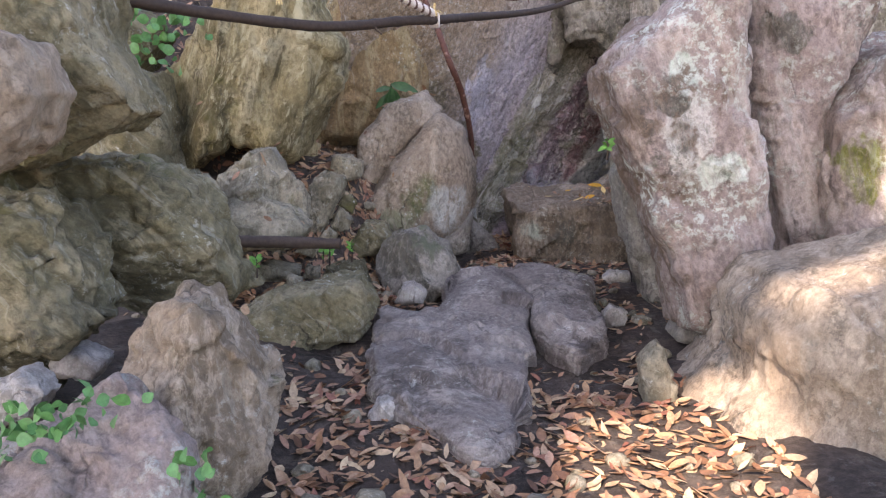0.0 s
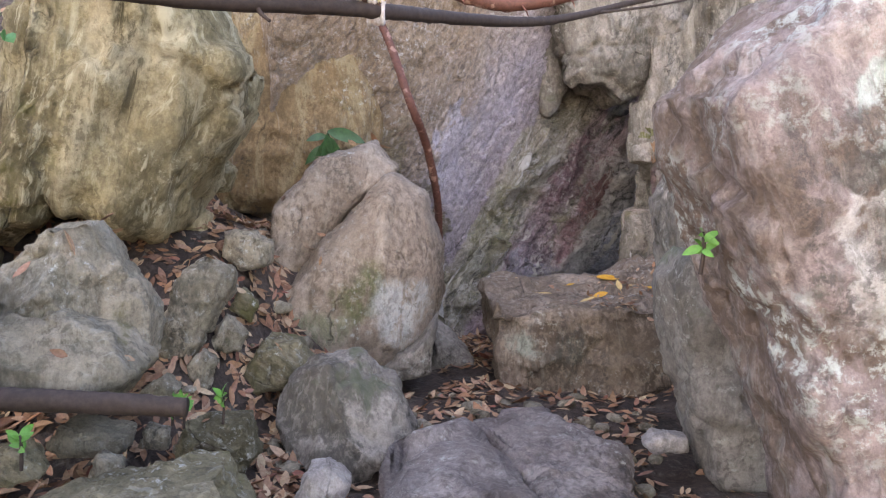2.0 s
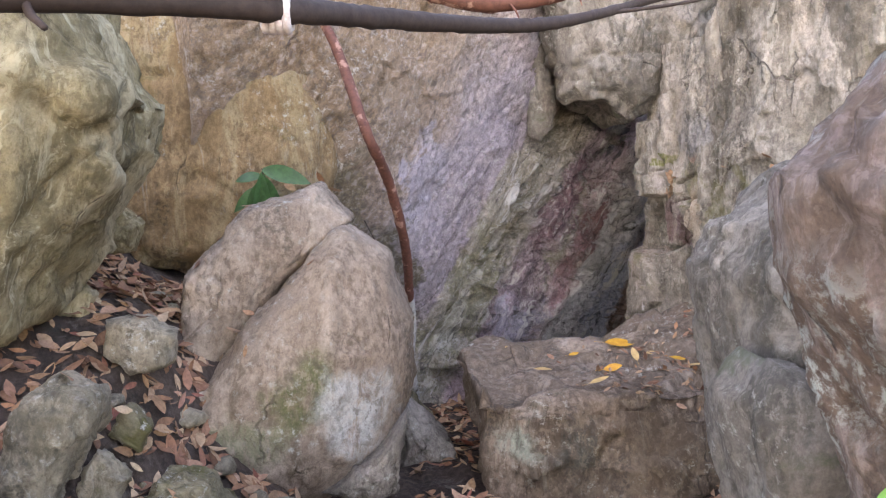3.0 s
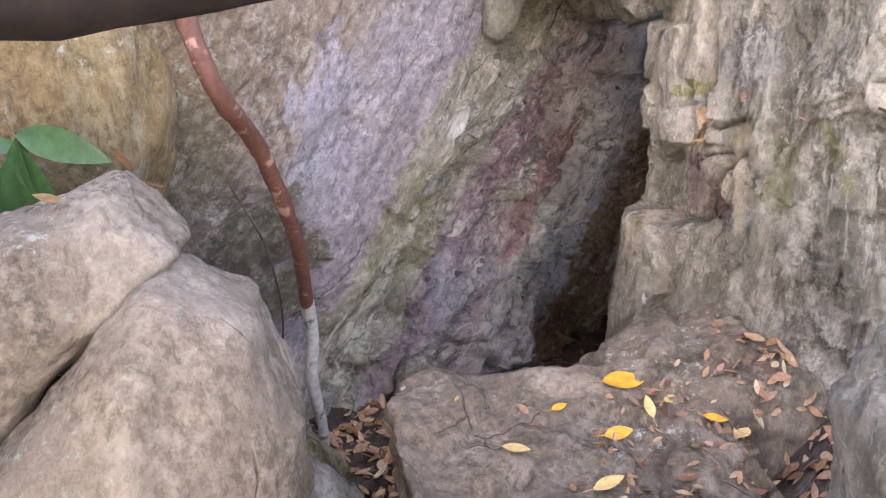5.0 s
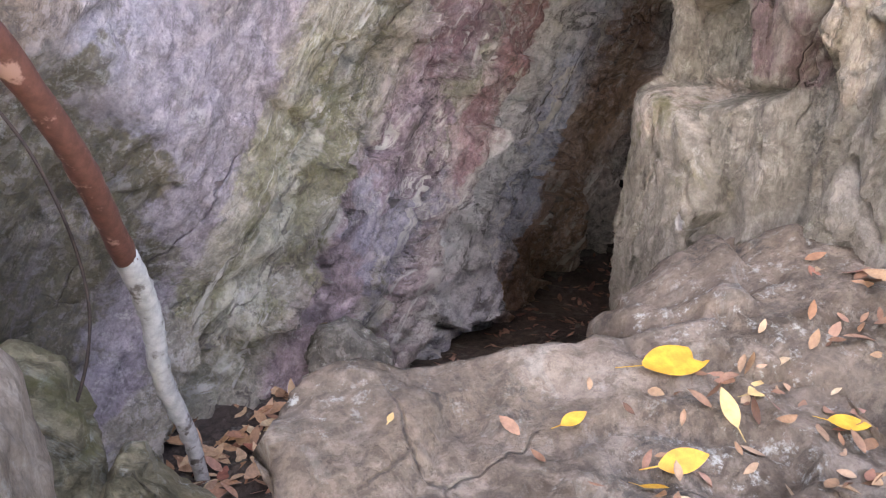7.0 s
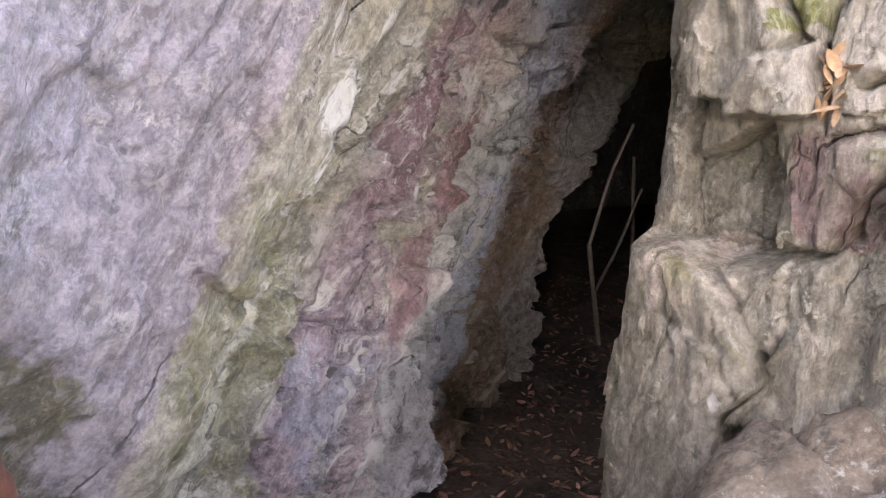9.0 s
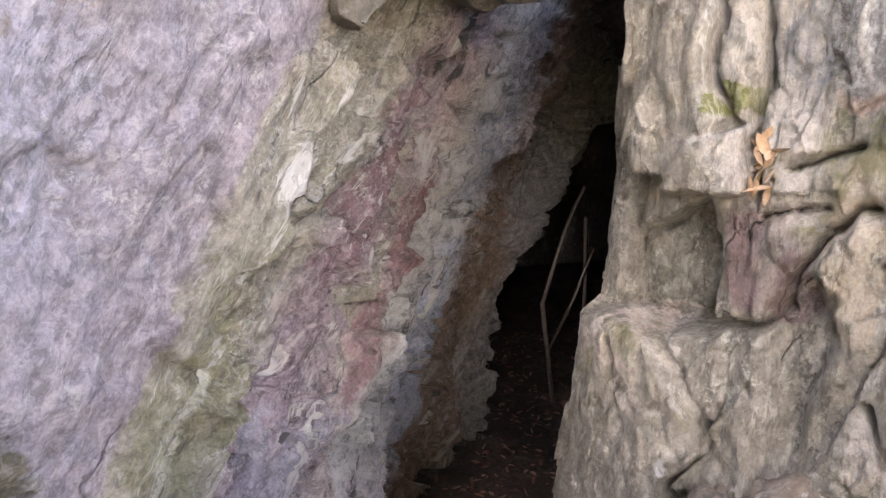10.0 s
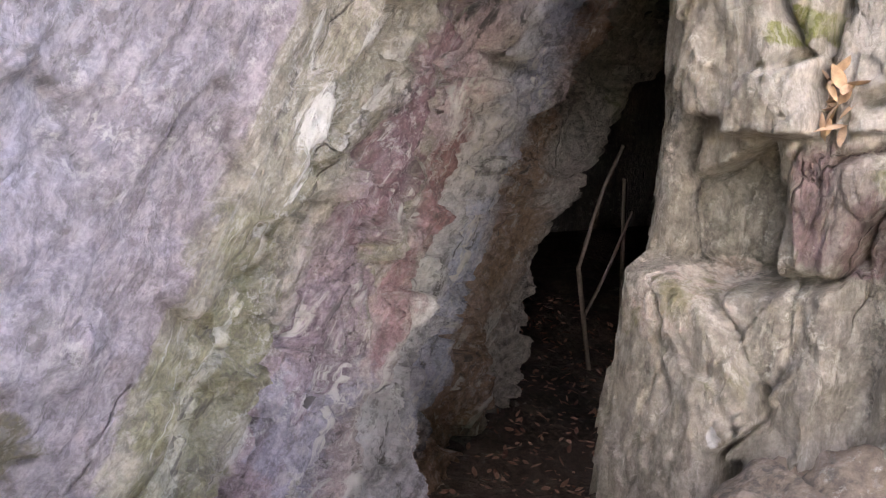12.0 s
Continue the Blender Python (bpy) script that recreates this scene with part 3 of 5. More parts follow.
def wall_right_pos(u, v):
    z = -0.9 + (2.95 + 0.9 * smooth(u, 0.5, 0.32)) * v
    way = np.array([(3.9, 5.6), (2.85, 6.2), (2.02, 6.85), (1.88, 7.2), (1.80, 7.55), (1.80, 7.84), (1.95, 8.02), (2.9, 8.75), (4.6, 10.0), (7.5, 12.0)])
    seg = np.concatenate([[0], np.cumsum(np.linalg.norm(np.diff(way, axis=0), axis=1))])
    at = np.interp(u, (0, 0.08, 0.30, 0.88, 0.94, 0.98, 1.0), (0, seg[1], seg[2], seg[6], seg[7], seg[8], seg[9]))
    x, y = np.interp(at, seg, way[:, 0]), np.interp(at, seg, way[:, 1])
    p = np.stack([x, y, z], 1)
    n = np.array((-0.95, -0.3, 0.0))
    wob = 0.012 * fbm(p * 9, 4, 61)
    yy, zz = y + wob, z + 0.012 * fbm(p * 9, 4, 62)

    def away(line):
        """Distance of each point to a line of corners (y, z)."""
        best = np.full(len(yy), 9.0)
        for (y0, z0), (y1, z1) in zip(line[:-1], line[1:]):
            dy, dz = y1 - y0, z1 - z0
            k = np.clip(((yy - y0) * dy + (zz - z0) * dz) / (dy * dy + dz * dz), 0, 1)
            best = np.minimum(best, np.hypot(yy - y0 - k * dy, zz - z0 - k * dz))
        return best

    def inside(shape, soft=0.011):
        """1 within a shape of corners (y, z), falling to 0 at its rim."""
        hit = np.zeros(len(yy), bool)
        for (y0, z0), (y1, z1) in zip(shape, shape[1:] + shape[:1]):
            hit ^= ((z0 > zz) != (z1 > zz)) & (yy < (y1 - y0) * (zz - z0) / (z1 - z0 + 1e-9) + y0)
        return smooth(np.where(hit, 1, -1) * away(shape + shape[:1]), -soft, soft)

    def cleft(line, wide=0.010, deep=0.05):
        return -1.9 * deep * np.exp(-abs(away(line) / wide) * 1.2)
    # blocks jutting above, a hollow facet in the middle, a buttress below
    off = 0.09 * inside([(7.824, 1.60), (7.568, 1.60), (7.547, 1.414), (7.504, 1.323), (7.636, 1.141), (7.649, 1.179), (7.747, 1.165), (7.791, 1.272)])
    off += 0.03 * inside([(7.772, 1.239), (7.728, 1.359), (7.678, 1.284), (7.649, 1.179), (7.721, 1.175)], 0.012)
    off += 0.12 * inside([(7.636, 1.141), (7.554, 1.133), (7.435, 1.17), (7.454, 1.318), (7.546, 1.266)], 0.012)
    off += 0.05 * inside([(7.547, 1.414), (7.504, 1.323), (7.454, 1.318), (7.455, 1.449), (7.481, 1.75), (7.561, 1.75)])
    off += 0.12 * inside([(7.982, 0.715), (7.858, 0.793), (7.723, 0.806), (7.621, 0.78), (7.457, 0.6), (7.439, 0.521), (7.485, 0.372), (7.5, -0.4), (7.95, -0.4)], 0.018)
    off -= (0.06 + 0.4 * np.clip(7.76 - yy, 0, 0.26)) * inside([(7.758, 0.998), (7.533, 1.114), (7.492, 0.931), (7.487, 0.823), (7.621, 0.78), (7.723, 0.806)], 0.015)
    off += 0.06 * inside([(7.594, 0.782), (7.508, 0.804), (7.441, 0.831), (7.412, 0.654), (7.435, 0.573), (7.48, 0.627)], 0.02)
    off -= 0.09 * inside([(7.344, 0.917), (7.287, 0.997), (7.233, 0.939), (7.229, 0.836), (7.249, 0.72), (7.244, 0.4), (7.304, 0.4), (7.326, 0.746)], 0.035)
    off += cleft([(7.73, 0.804), (7.761, 0.998), (7.746, 1.159)]) + cleft([(7.71, 1.009), (7.601, 1.078), (7.533, 1.114), (7.492, 0.931)], 0.008, 0.03)
    off += cleft([(7.833, 0.787), (7.723, 0.806), (7.621, 0.78), (7.487, 0.823), (7.367, 0.861), (7.343, 0.907)], 0.014, 0.06)
    off += cleft([(7.343, 0.907), (7.317, 1.0), (7.28, 1.071), (7.22, 1.153), (7.187, 1.169)], 0.012, 0.06) + cleft([(7.36, 1.221), (7.292, 1.253), (7.226, 1.285)], 0.007, 0.05)
    off += cleft([(7.408, 1.106), (7.274, 1.147)], 0.006, 0.03) + cleft([(7.131, 0.753), (7.083, 0.685), (7.044, 0.612)], 0.007, 0.06) + cleft([(7.728, 0.74), (7.699, 0.592), (7.648, 0.493)], 0.007, 0.03)
    off += cleft([(7.457, 0.6), (7.439, 0.521), (7.488, 0.435), (7.485, 0.1)], 0.010, 0.06) + cleft([(7.491, 1.75), (7.46, 1.449), (7.456, 1.318), (7.432, 1.175)], 0.010, 0.07)
    off += cleft([(7.567, 1.75), (7.549, 1.414), (7.504, 1.323)], 0.010, 0.06)
    off += 0.03 * np.where(yy < 7.43, fbm(np.stack([yy * 6, zz * 3, 0 * zz], 1), 4, 91), 0)
    t = np.stack([x * 2.4, y * 3.6, z * 1.7], 1)
    tt = t + 0.08 * np.stack([fbm(p * 4, 3, 14), fbm(p * 4, 3, 15), fbm(p * 4, 3, 16)], 1)
    calm = 0.35 + 0.65 * smooth(y, 7.0, 6.7)
    off += calm * 0.10 * chips(tt, 45, 0.05) + 0.030 * chips(tt * 2.3 + 3.7, 49, 0.08) + 0.014 * chips(tt * 5.3, 53, 0.1) + 0.006 * chips(tt * 11.0, 54, 0.1) + 0.012 * fbm(p * 2.0, 3, 43) + 0.004 * fbm(p * 26, 3, 44)
    return p + off[:, None] * n


sheet("wall_right", wall_right_pos, 520, 480, WALLR, (1.4, -0.4, 0), "buff blocky rock wall beside the cave slit")


def cave():
    # back, roof and side masses are added to keep daylight out of the cave
    tagged(rock("wall_cave_back_added", 14.2, [(2.5, -1.4), (13.0, -1.4), (13.0, 3.8), (2.5, 3.8)], 1.4, 1.0, CAVE, 8, 5), "dark stone wall added behind the cave to shut out light", kind="structure")
    tagged(rock("ceiling_cave_added", 13.2, [(2.85, 2.0), (4.5, 1.45), (13.0, 1.4), (13.0, 3.9), (2.8, 3.9)], 3.2, 3.0, CAVE, 8, 5), "dark stone roof added over the cave to shut out light", kind="structure")
    tagged(rock("wall_cave_side_added", 11.5, [(6.6, -1.4), (12.5, -1.4), (12.5, 3.0), (6.6, 3.0)], 1.4, 2.6, CAVE, 8, 5), "dark stone wall added beside the cave to shut out light", kind="structure")

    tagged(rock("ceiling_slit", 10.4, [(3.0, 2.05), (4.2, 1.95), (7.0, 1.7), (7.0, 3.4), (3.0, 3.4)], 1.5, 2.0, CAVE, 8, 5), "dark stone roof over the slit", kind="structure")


cave()

# ---- boulders of the near end ----
rock("boulder", 2.9, [(-1.94, 1.87), (-1.24, 1.81), (-1.23, 1.52), (-1.08, 1.24), (-1.13, 1.19), (-1.52, 1.03), (-2.09, 0.97)], 0.35, 0.6, OLIVE, 4, 6, cuts=((0.3, -0.8, -0.5, 0.30),), label="large olive-grey boulder leaning over smaller rocks")
rock("boulder", 2.3, [(-1.48, 1.51), (-1.17, 1.47), (-1.10, 1.32), (-1.18, 1.17), (-1.31, 1.08), (-1.55, 1.03)], 0.2, 0.3, EGG, 3, 5, label="buff boulder wedged under a larger one")
rock("boulder", 3.45, [(-1.82, 0.99), (-1.45, 1.04), (-1.14, 0.85), (-1.00, 0.60), (-0.97, 0.38), (-1.08, 0.20), (-1.42, 0.31), (-1.67, 0.49), (-2.00, 0.81)], 0.3, 0.5, OLIVE, 3.5, 6, slope=0.3, rough=1.3, cuts=((0.1, -0.75, 0.65, 0.24), (0.3, -0.8, -0.5, 0.24)), label="long olive boulder lying on its side")
rock("boulder", 2.75, [(-1.87, 1.01), (-1.45, 0.92), (-1.32, 0.75), (-1.30, 0.58), (-1.22, 0.48), (-1.43, 0.38), (-1.54, 0.20), (-2.02, 0.08)], 0.3, 0.5, OLIVE, 3, 6, rough=1.6, label="olive-grey boulder beside the path")
rock("boulder", 2.45, [(-1.04, 0.51), (-0.89, 0.63), (-0.79, 0.64), (-0.64, 0.43), (-0.57, 0.27), (-0.59, 0.05), (-0.74, -0.26), (-1.31, -0.26)], 0.25, 0.5, EGG, 3, 6, rough=1.3, cuts=((0.75, -0.6, 0.25, 0.26), (-0.5, -0.7, 0.5, 0.22)), label="pale grey boulder with ivy at its foot")
rock("boulder", 1.85, [(-1.44, 0.25), (-1.12, 0.41), (-0.88, 0.53), (-0.76, 0.43), (-0.67, 0.28), (-0.68, -0.10), (-1.51, -0.19)], 0.25, 0.4, PINK, 3.2, 6, rough=1.4, cuts=((0.2, -0.6, 0.8, 0.14),), label="pinkish grey boulder with a cracked top")
rock("boulder", 5.2, [(-2.25, 1.47), (-1.84, 1.40), (-1.77, 0.64), (-2.05, 0.28), (-2.45, 0.64)], 0.3, 0.5, OLIVE, 3, 5, label="brownish boulder in the shade behind others")
rock("boulder", 5.6, [(-2.44, 2.13), (-2.11, 1.83), (-1.96, 1.67), (-2.11, 1.40), (-2.39, 1.48), (-2.64, 1.75)], 0.3, 0.5, OLIVE, 3, 5, label="mossy olive boulder half hidden by others")
rock("boulder", 4.4, [(-1.53, 0.75), (-1.41, 0.85), (-1.31, 0.65), (-1.26, 0.38), (-1.34, 0.17), (-1.54, 0.28)], 0.2, 0.3, OLIVE, 3, 5, label="small olive boulder between larger ones")
rock("boulder", 5.6, [(-2.04, 0.69), (-2.02, 1.19), (-1.74, 1.63), (-1.56, 1.89), (-1.48, 2.65), (-0.79, 2.69), (-0.84, 1.92), (-0.78, 1.67), (-0.66, 1.57), (-0.71, 1.38), (-1.05, 0.82), (-1.16, 0.76), (-1.48, 0.95), (-1.66, 0.85), (-1.89, 0.71)], 0.40, 0.7, OCHRE, 4, 6, slope=0.3, strata=(6.5, 2.0, -1.8, 0.045), cuts=((-0.75, -0.65, 0.1, 0.42), (0.5, -0.85, 0, 0.42)), label="tall ochre boulder streaked with olive moss")
rock("boulder", 7.4, [(-1.52, 2.63), (-0.20, 2.67), (-0.24, 1.92), (-0.15, 1.29), (-0.26, 0.74), (-1.21, 0.74), (-1.39, 0.96), (-1.57, 1.74)], 0.30, 0.8, RUST, 3.5, 6, label="rusty orange rock face behind the boulders")
rock("boulder", 4.7, [(-1.47, 0.68), (-1.20, 0.91), (-1.04, 0.95), (-0.84, 0.65), (-0.82, 0.44), (-0.96, 0.36), (-1.49, 0.43)], 0.25, 0.35, GREY, 3, 6, cuts=((0.6, -0.7, 0.3, 0.16), (-0.5, -0.75, 0.4, 0.14)), label="pyramid-shaped grey boulder in the scree")
rock("boulder", 4.5, [(-1.42, 0.57), (-1.10, 0.66), (-0.88, 0.60), (-0.77, 0.48), (-0.90, 0.35), (-1.43, 0.37)], 0.15, 0.3, GREY, 3.5, 5, cuts=((0.1, -0.7, 0.7, 0.12),), label="low angular grey rock in the scree")
rock("boulder", 4.1, [(-1.17, -0.04), (-1.10, 0.09), (-0.87, 0.21), (-0.43, 0.29), (-0.36, 0.12), (-0.44, -0.06), (-0.83, -0.18), (-1.08, -0.13)], 0.2, 0.35, OLIVE, 3, 6, label="low flat-topped olive stone")
rock("boulder", 6.35, [(-0.44, 0.65), (-0.02, 1.07), (0.18, 0.96), (0.29, 0.68), (0.28, 0.37), (0.20, 0.07), (-0.13, -0.14), (-0.56, -0.19), (-0.85, 0.03), (-0.83, 0.20)], 0.4, 0.5, EGG, 2.8, 6, slope=0.25, chip=0.5, rough=0.8, label="rounded buff boulder with lichen and moss patches")
rock("boulder", 6.4, [(-0.68, 0.88), (-0.44, 1.15), (-0.14, 1.25), (0.01, 1.10), (-0.05, 1.04), (-0.30, 0.82), (-0.45, 0.59), (-0.68, 0.32), (-0.85, 0.16), (-0.99, 0.32), (-0.72, 0.56)], 0.22, 0.35, EGG, 3.5, 6, slope=0.25, chip=0.7, rough=0.8, label="slanting buff slab lying on a rounded boulder")
rock("boulder", 6.15, [(-0.13, -0.02), (0.18, 0.18), (0.26, 0.33), (0.21, -0.02), (0.06, -0.08)], 0.12, 0.3, SLATE, 3, 5, label="grey stone under a rounded boulder")
rock("boulder", 6.9, [(0.21, -0.41), (0.25, 0.08), (0.48, -0.12), (0.62, -0.35), (0.60, -0.51), (0.21, -0.53)], 0.15, 0.3, SLATE, 4, 5, label="small grey wedge-shaped rock")
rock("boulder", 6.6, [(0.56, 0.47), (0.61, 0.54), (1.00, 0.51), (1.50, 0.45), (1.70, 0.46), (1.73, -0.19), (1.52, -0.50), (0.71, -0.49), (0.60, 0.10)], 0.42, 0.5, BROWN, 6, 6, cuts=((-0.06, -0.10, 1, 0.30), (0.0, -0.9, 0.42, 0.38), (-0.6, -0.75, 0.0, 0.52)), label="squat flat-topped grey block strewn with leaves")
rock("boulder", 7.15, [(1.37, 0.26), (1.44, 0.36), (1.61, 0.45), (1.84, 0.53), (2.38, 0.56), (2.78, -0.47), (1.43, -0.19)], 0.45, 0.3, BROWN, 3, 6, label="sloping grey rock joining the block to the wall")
flat_rock("boulder", -0.04, [(-0.38, 3.83), (-0.38, 4.38), (0.01, 4.30), (0.10, 5.00), (0.37, 5.19), (0.56, 4.74), (0.54, 4.25), (0.41, 3.07), (0.34, 2.76), (0.20, 2.61), (0.08, 2.69), (-0.11, 2.94), (-0.31, 3.24)], 0.12, 0.3, PURPLE, 3.4, 6, tilt=(0, 0.02), label="big purple-grey stepping stone")
flat_rock("boulder", -0.02, [(0.52, 4.16), (0.56, 4.64), (0.36, 5.18), (0.45, 5.35), (0.75, 5.48), (1.01, 4.95), (0.92, 4.40), (0.91, 3.87), (0.69, 3.58), (0.56, 3.78)], 0.10, 0.25, PURPLE, 3.4, 6, label="flat purple-grey slab underfoot")
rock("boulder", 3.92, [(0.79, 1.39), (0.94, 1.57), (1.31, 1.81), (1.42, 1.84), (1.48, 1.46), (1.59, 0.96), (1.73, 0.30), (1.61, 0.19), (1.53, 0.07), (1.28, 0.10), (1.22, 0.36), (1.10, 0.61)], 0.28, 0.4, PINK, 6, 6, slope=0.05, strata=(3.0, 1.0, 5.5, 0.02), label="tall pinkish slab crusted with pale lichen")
rock("boulder", 4.3, [(1.58, 1.93), (2.35, 1.93), (2.27, 1.59), (2.10, 1.20), (2.21, 0.30), (1.96, 0.20), (1.78, 0.92), (1.63, 1.50)], 0.2, 0.9, PINK, 5, 6, label="pinkish slab split off by a dark crack")
rock("boulder", 4.1, [(2.25, 1.46), (2.68, 1.63), (3.17, 0.41), (2.13, 0.32), (2.04, 0.82), (2.05, 1.15)], 0.25, 0.9, PINK, 4, 6, label="pinkish boulder with a moss patch")
rock("boulder", 5.4, [(1.28, 1.04), (1.34, 1.19), (1.55, 1.37), (1.91, 1.55), (2.15, 0.22), (1.41, 0.23), (1.32, 0.74)], 0.35, 0.6, SLATE, 4, 6, label="grey rock column beside the flat block")
rock("boulder", 4.95, [(1.13, 0.74), (1.22, 0.87), (1.62, 0.54), (1.74, -0.21), (1.38, -0.14), (1.24, 0.31)], 0.15, 0.4, SLATE, 4, 5, label="narrow grey rock leaning on a slab")
rock("boulder", 3.0, [(1.12, -0.62), (1.12, -0.11), (1.31, 0.12), (1.32, 0.41), (1.43, 0.55), (1.80, 0.67), (2.20, 0.74), (2.53, -0.62)], 0.5, 0.9, EGG, 3, 6, slope=-0.3, label="broad sunlit boulder beside the path")
rock("stone", 3.3, [(0.95, -0.15), (0.92, 0.10), (1.00, 0.21), (1.09, -0.01), (1.12, -0.14)], 0.06, 0.1, GREY, 3, 4, label="small upright stone in the leaf litter")
rock("boulder", 3.95, [(1.25, -0.02), (1.28, 0.08), (1.56, 0.10), (1.63, 0.01), (1.55, -0.06)], 0.1, 0.2, SLATE, 4, 4, label="dark low stone under a pink slab")
rock("boulder", 8.0, [(1.03, 2.55), (2.41, 2.58), (2.15, 2.32), (2.04, 1.83), (1.66, 1.61), (1.53, 1.72), (1.23, 1.75), (1.16, 2.22)], 0.35, 0.7, SLATE, 4.5, 6, rough=1.5, label="jutting grey rock above the cave mouth")
rock("boulder", 8.9, [(2.27, 2.22), (2.36, 2.93), (3.18, 2.95), (3.20, 2.18), (2.59, 2.09)], 0.2, 0.4, SLATE, 3.5, 5, label="grey rock closing the slit above")
rock("stone", 8.15, [(1.02, 2.24), (1.21, 2.24), (1.27, 1.68), (1.18, 1.46), (1.08, 1.51)], 0.07, 0.2, SLATE, 3, 5, label="hanging tooth of grey rock")

# ---- stones of the scree ----
rock("boulder", 5.1, [(-0.45, 0.12), (-0.42, 0.23), (-0.28, 0.32), (-0.09, 0.35), (0.05, 0.22), (0.16, 0.01), (0.12, -0.04), (-0.11, -0.16), (-0.42, -0.02)], 0.22, 0.3, SLATE, 5, 5, cuts=((0.55, -0.55, 0.62, 0.13), (-0.5, -0.75, 0.35, 0.15)), label="slanted slate-grey slab with cracks")
STONES = (
    (7.2, [(0.02, -0.40), (0.12, -0.10), (0.22, 0.12), (0.27, 0.10), (0.42, -0.15), (0.48, -0.42)], OLIVE, "mossy wedge-shaped stone at the foot of the pole"),
    (7.3, [(-0.12, -0.20), (-0.10, 0.28), (0.02, 0.37), (0.13, 0.33), (0.18, 0.10), (0.14, -0.20)], OLIVE, "mossy stone behind a rounded boulder"),
    (5.3, [(-1.04, 0.31), (-0.90, 0.65), (-0.80, 0.72), (-0.67, 0.70), (-0.68, 0.58), (-0.88, 0.24), (-0.98, 0.22)], GREY, "elongated grey stone propped in the scree"),
    (5.8, [(-0.84, 0.79), (-0.72, 0.80), (-0.60, 0.74), (-0.61, 0.63), (-0.75, 0.59), (-0.85, 0.66)], GREY, "round pale stone on the scree"),
    (5.4, [(-0.80, 0.34), (-0.73, 0.46), (-0.63, 0.37), (-0.67, 0.29), (-0.79, 0.28)], GREY, "small grey stone in the scree"),
    (5.6, [(-0.77, 0.44), (-0.70, 0.55), (-0.62, 0.45), (-0.66, 0.37)], OLIVE, "small olive stone in the scree"),
    (5.2, [(-0.84, 0.29), (-0.78, 0.36), (-0.72, 0.30), (-0.76, 0.16), (-0.84, 0.19)], GREY, "small upright grey stone in the scree"),
    (5.45, [(-0.66, 0.17), (-0.56, 0.35), (-0.41, 0.32), (-0.29, 0.19), (-0.49, 0.08), (-0.64, 0.07)], OLIVE, "mossy stone above a slanted slab"),
    (4.8, [(-0.78, 0.08), (-0.73, 0.18), (-0.50, 0.20), (-0.46, 0.06), (-0.52, -0.03), (-0.74, -0.02)], OLIVE, "squat mossy stone in the leaves"),
    (4.4, [(-0.93, 0.14), (-0.89, 0.23), (-0.82, 0.20), (-0.82, 0.13), (-0.92, 0.11)], GREY, "small grey stone in the scree"),
    (4.3, [(-1.23, 0.26), (-1.09, 0.30), (-1.02, 0.19), (-1.23, 0.14)], OLIVE, "low mossy stone in the scree"),
    (4.6, [(-1.16, 0.17), (-1.09, 0.25), (-0.87, 0.21), (-0.88, 0.15), (-1.09, 0.13)], GREY, "flat grey stone below a log"),
    (4.7, [(-0.88, 0.12), (-0.85, 0.20), (-0.76, 0.19), (-0.77, 0.11)], GREY, "small grey stone in the scree"),
    (5.0, [(-0.98, 0.23), (-0.88, 0.30), (-0.82, 0.24), (-0.86, 0.18)], GREY, "small grey stone in the scree"),
    (4.55, [(-0.29, 0.00), (-0.23, 0.11), (-0.16, 0.14), (-0.08, 0.07), (-0.10, -0.00)], PALE, "small whitish stone among dry leaves"),
    (6.0, [(-1.15, 0.77), (-1.08, 0.96), (-0.96, 0.85), (-0.99, 0.69), (-1.14, 0.68)], OCHRE, "small ochre stone under a tall boulder"),
    (6.6, [(-1.23, 0.94), (-1.10, 1.17), (-0.96, 1.06), (-1.02, 0.92)], OCHRE, "ochre stone under a tall boulder"),
    (4.35, [(0.95, -0.03), (1.01, 0.05), (1.11, 0.01), (1.11, -0.09), (0.99, -0.10)], PALE, "small whitish stone among dry leaves"),
    (3.05, [(-0.30, -0.07), (-0.25, 0.01), (-0.19, 0.03), (-0.12, -0.03), (-0.20, -0.08)], PALE, "flat white stone on the soil"),
    (2.75, [(-1.46, 0.31), (-1.37, 0.38), (-1.23, 0.33), (-1.28, 0.25), (-1.42, 0.26)], PALE, "pale pinkish stone between boulders"),
    (2.3, [(-1.45, 0.39), (-1.30, 0.46), (-1.21, 0.39), (-1.28, 0.30), (-1.47, 0.26)], PALE, "pale pinkish stone between boulders"),
    (5.0, [(1.09, 0.04), (1.14, 0.09), (1.27, 0.08), (1.29, 0.02), (1.13, -0.00)], PALE, "flat pale stone among dry leaves"),
    (8.0, [(0.69, -0.16), (0.73, -0.07), (0.84, -0.04), (0.98, -0.16), (0.98, -0.25), (0.72, -0.28)], SLATE, "grey stone wedged at the foot of the cliff"),
    (3.6, [(1.32, -0.17), (1.38, -0.06), (1.48, -0.08), (1.52, -0.17), (1.38, -0.21)], PALE, "pale stone in the sunlit litter"),
    (4.9, [(-1.42, -0.04), (-1.33, 0.08), (-1.24, 0.04), (-1.23, -0.10), (-1.37, -0.15)], OLIVE, "small olive stone beside larger ones"),
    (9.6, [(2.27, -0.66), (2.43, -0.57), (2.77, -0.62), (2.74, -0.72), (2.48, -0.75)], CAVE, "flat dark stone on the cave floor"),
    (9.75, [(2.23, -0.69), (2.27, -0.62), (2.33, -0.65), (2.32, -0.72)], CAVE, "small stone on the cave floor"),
    (10.9, [(3.63, -1.05), (3.72, -1.00), (3.83, -1.04), (3.84, -1.10)], PALE, "pale stone deep in the cave"),
)
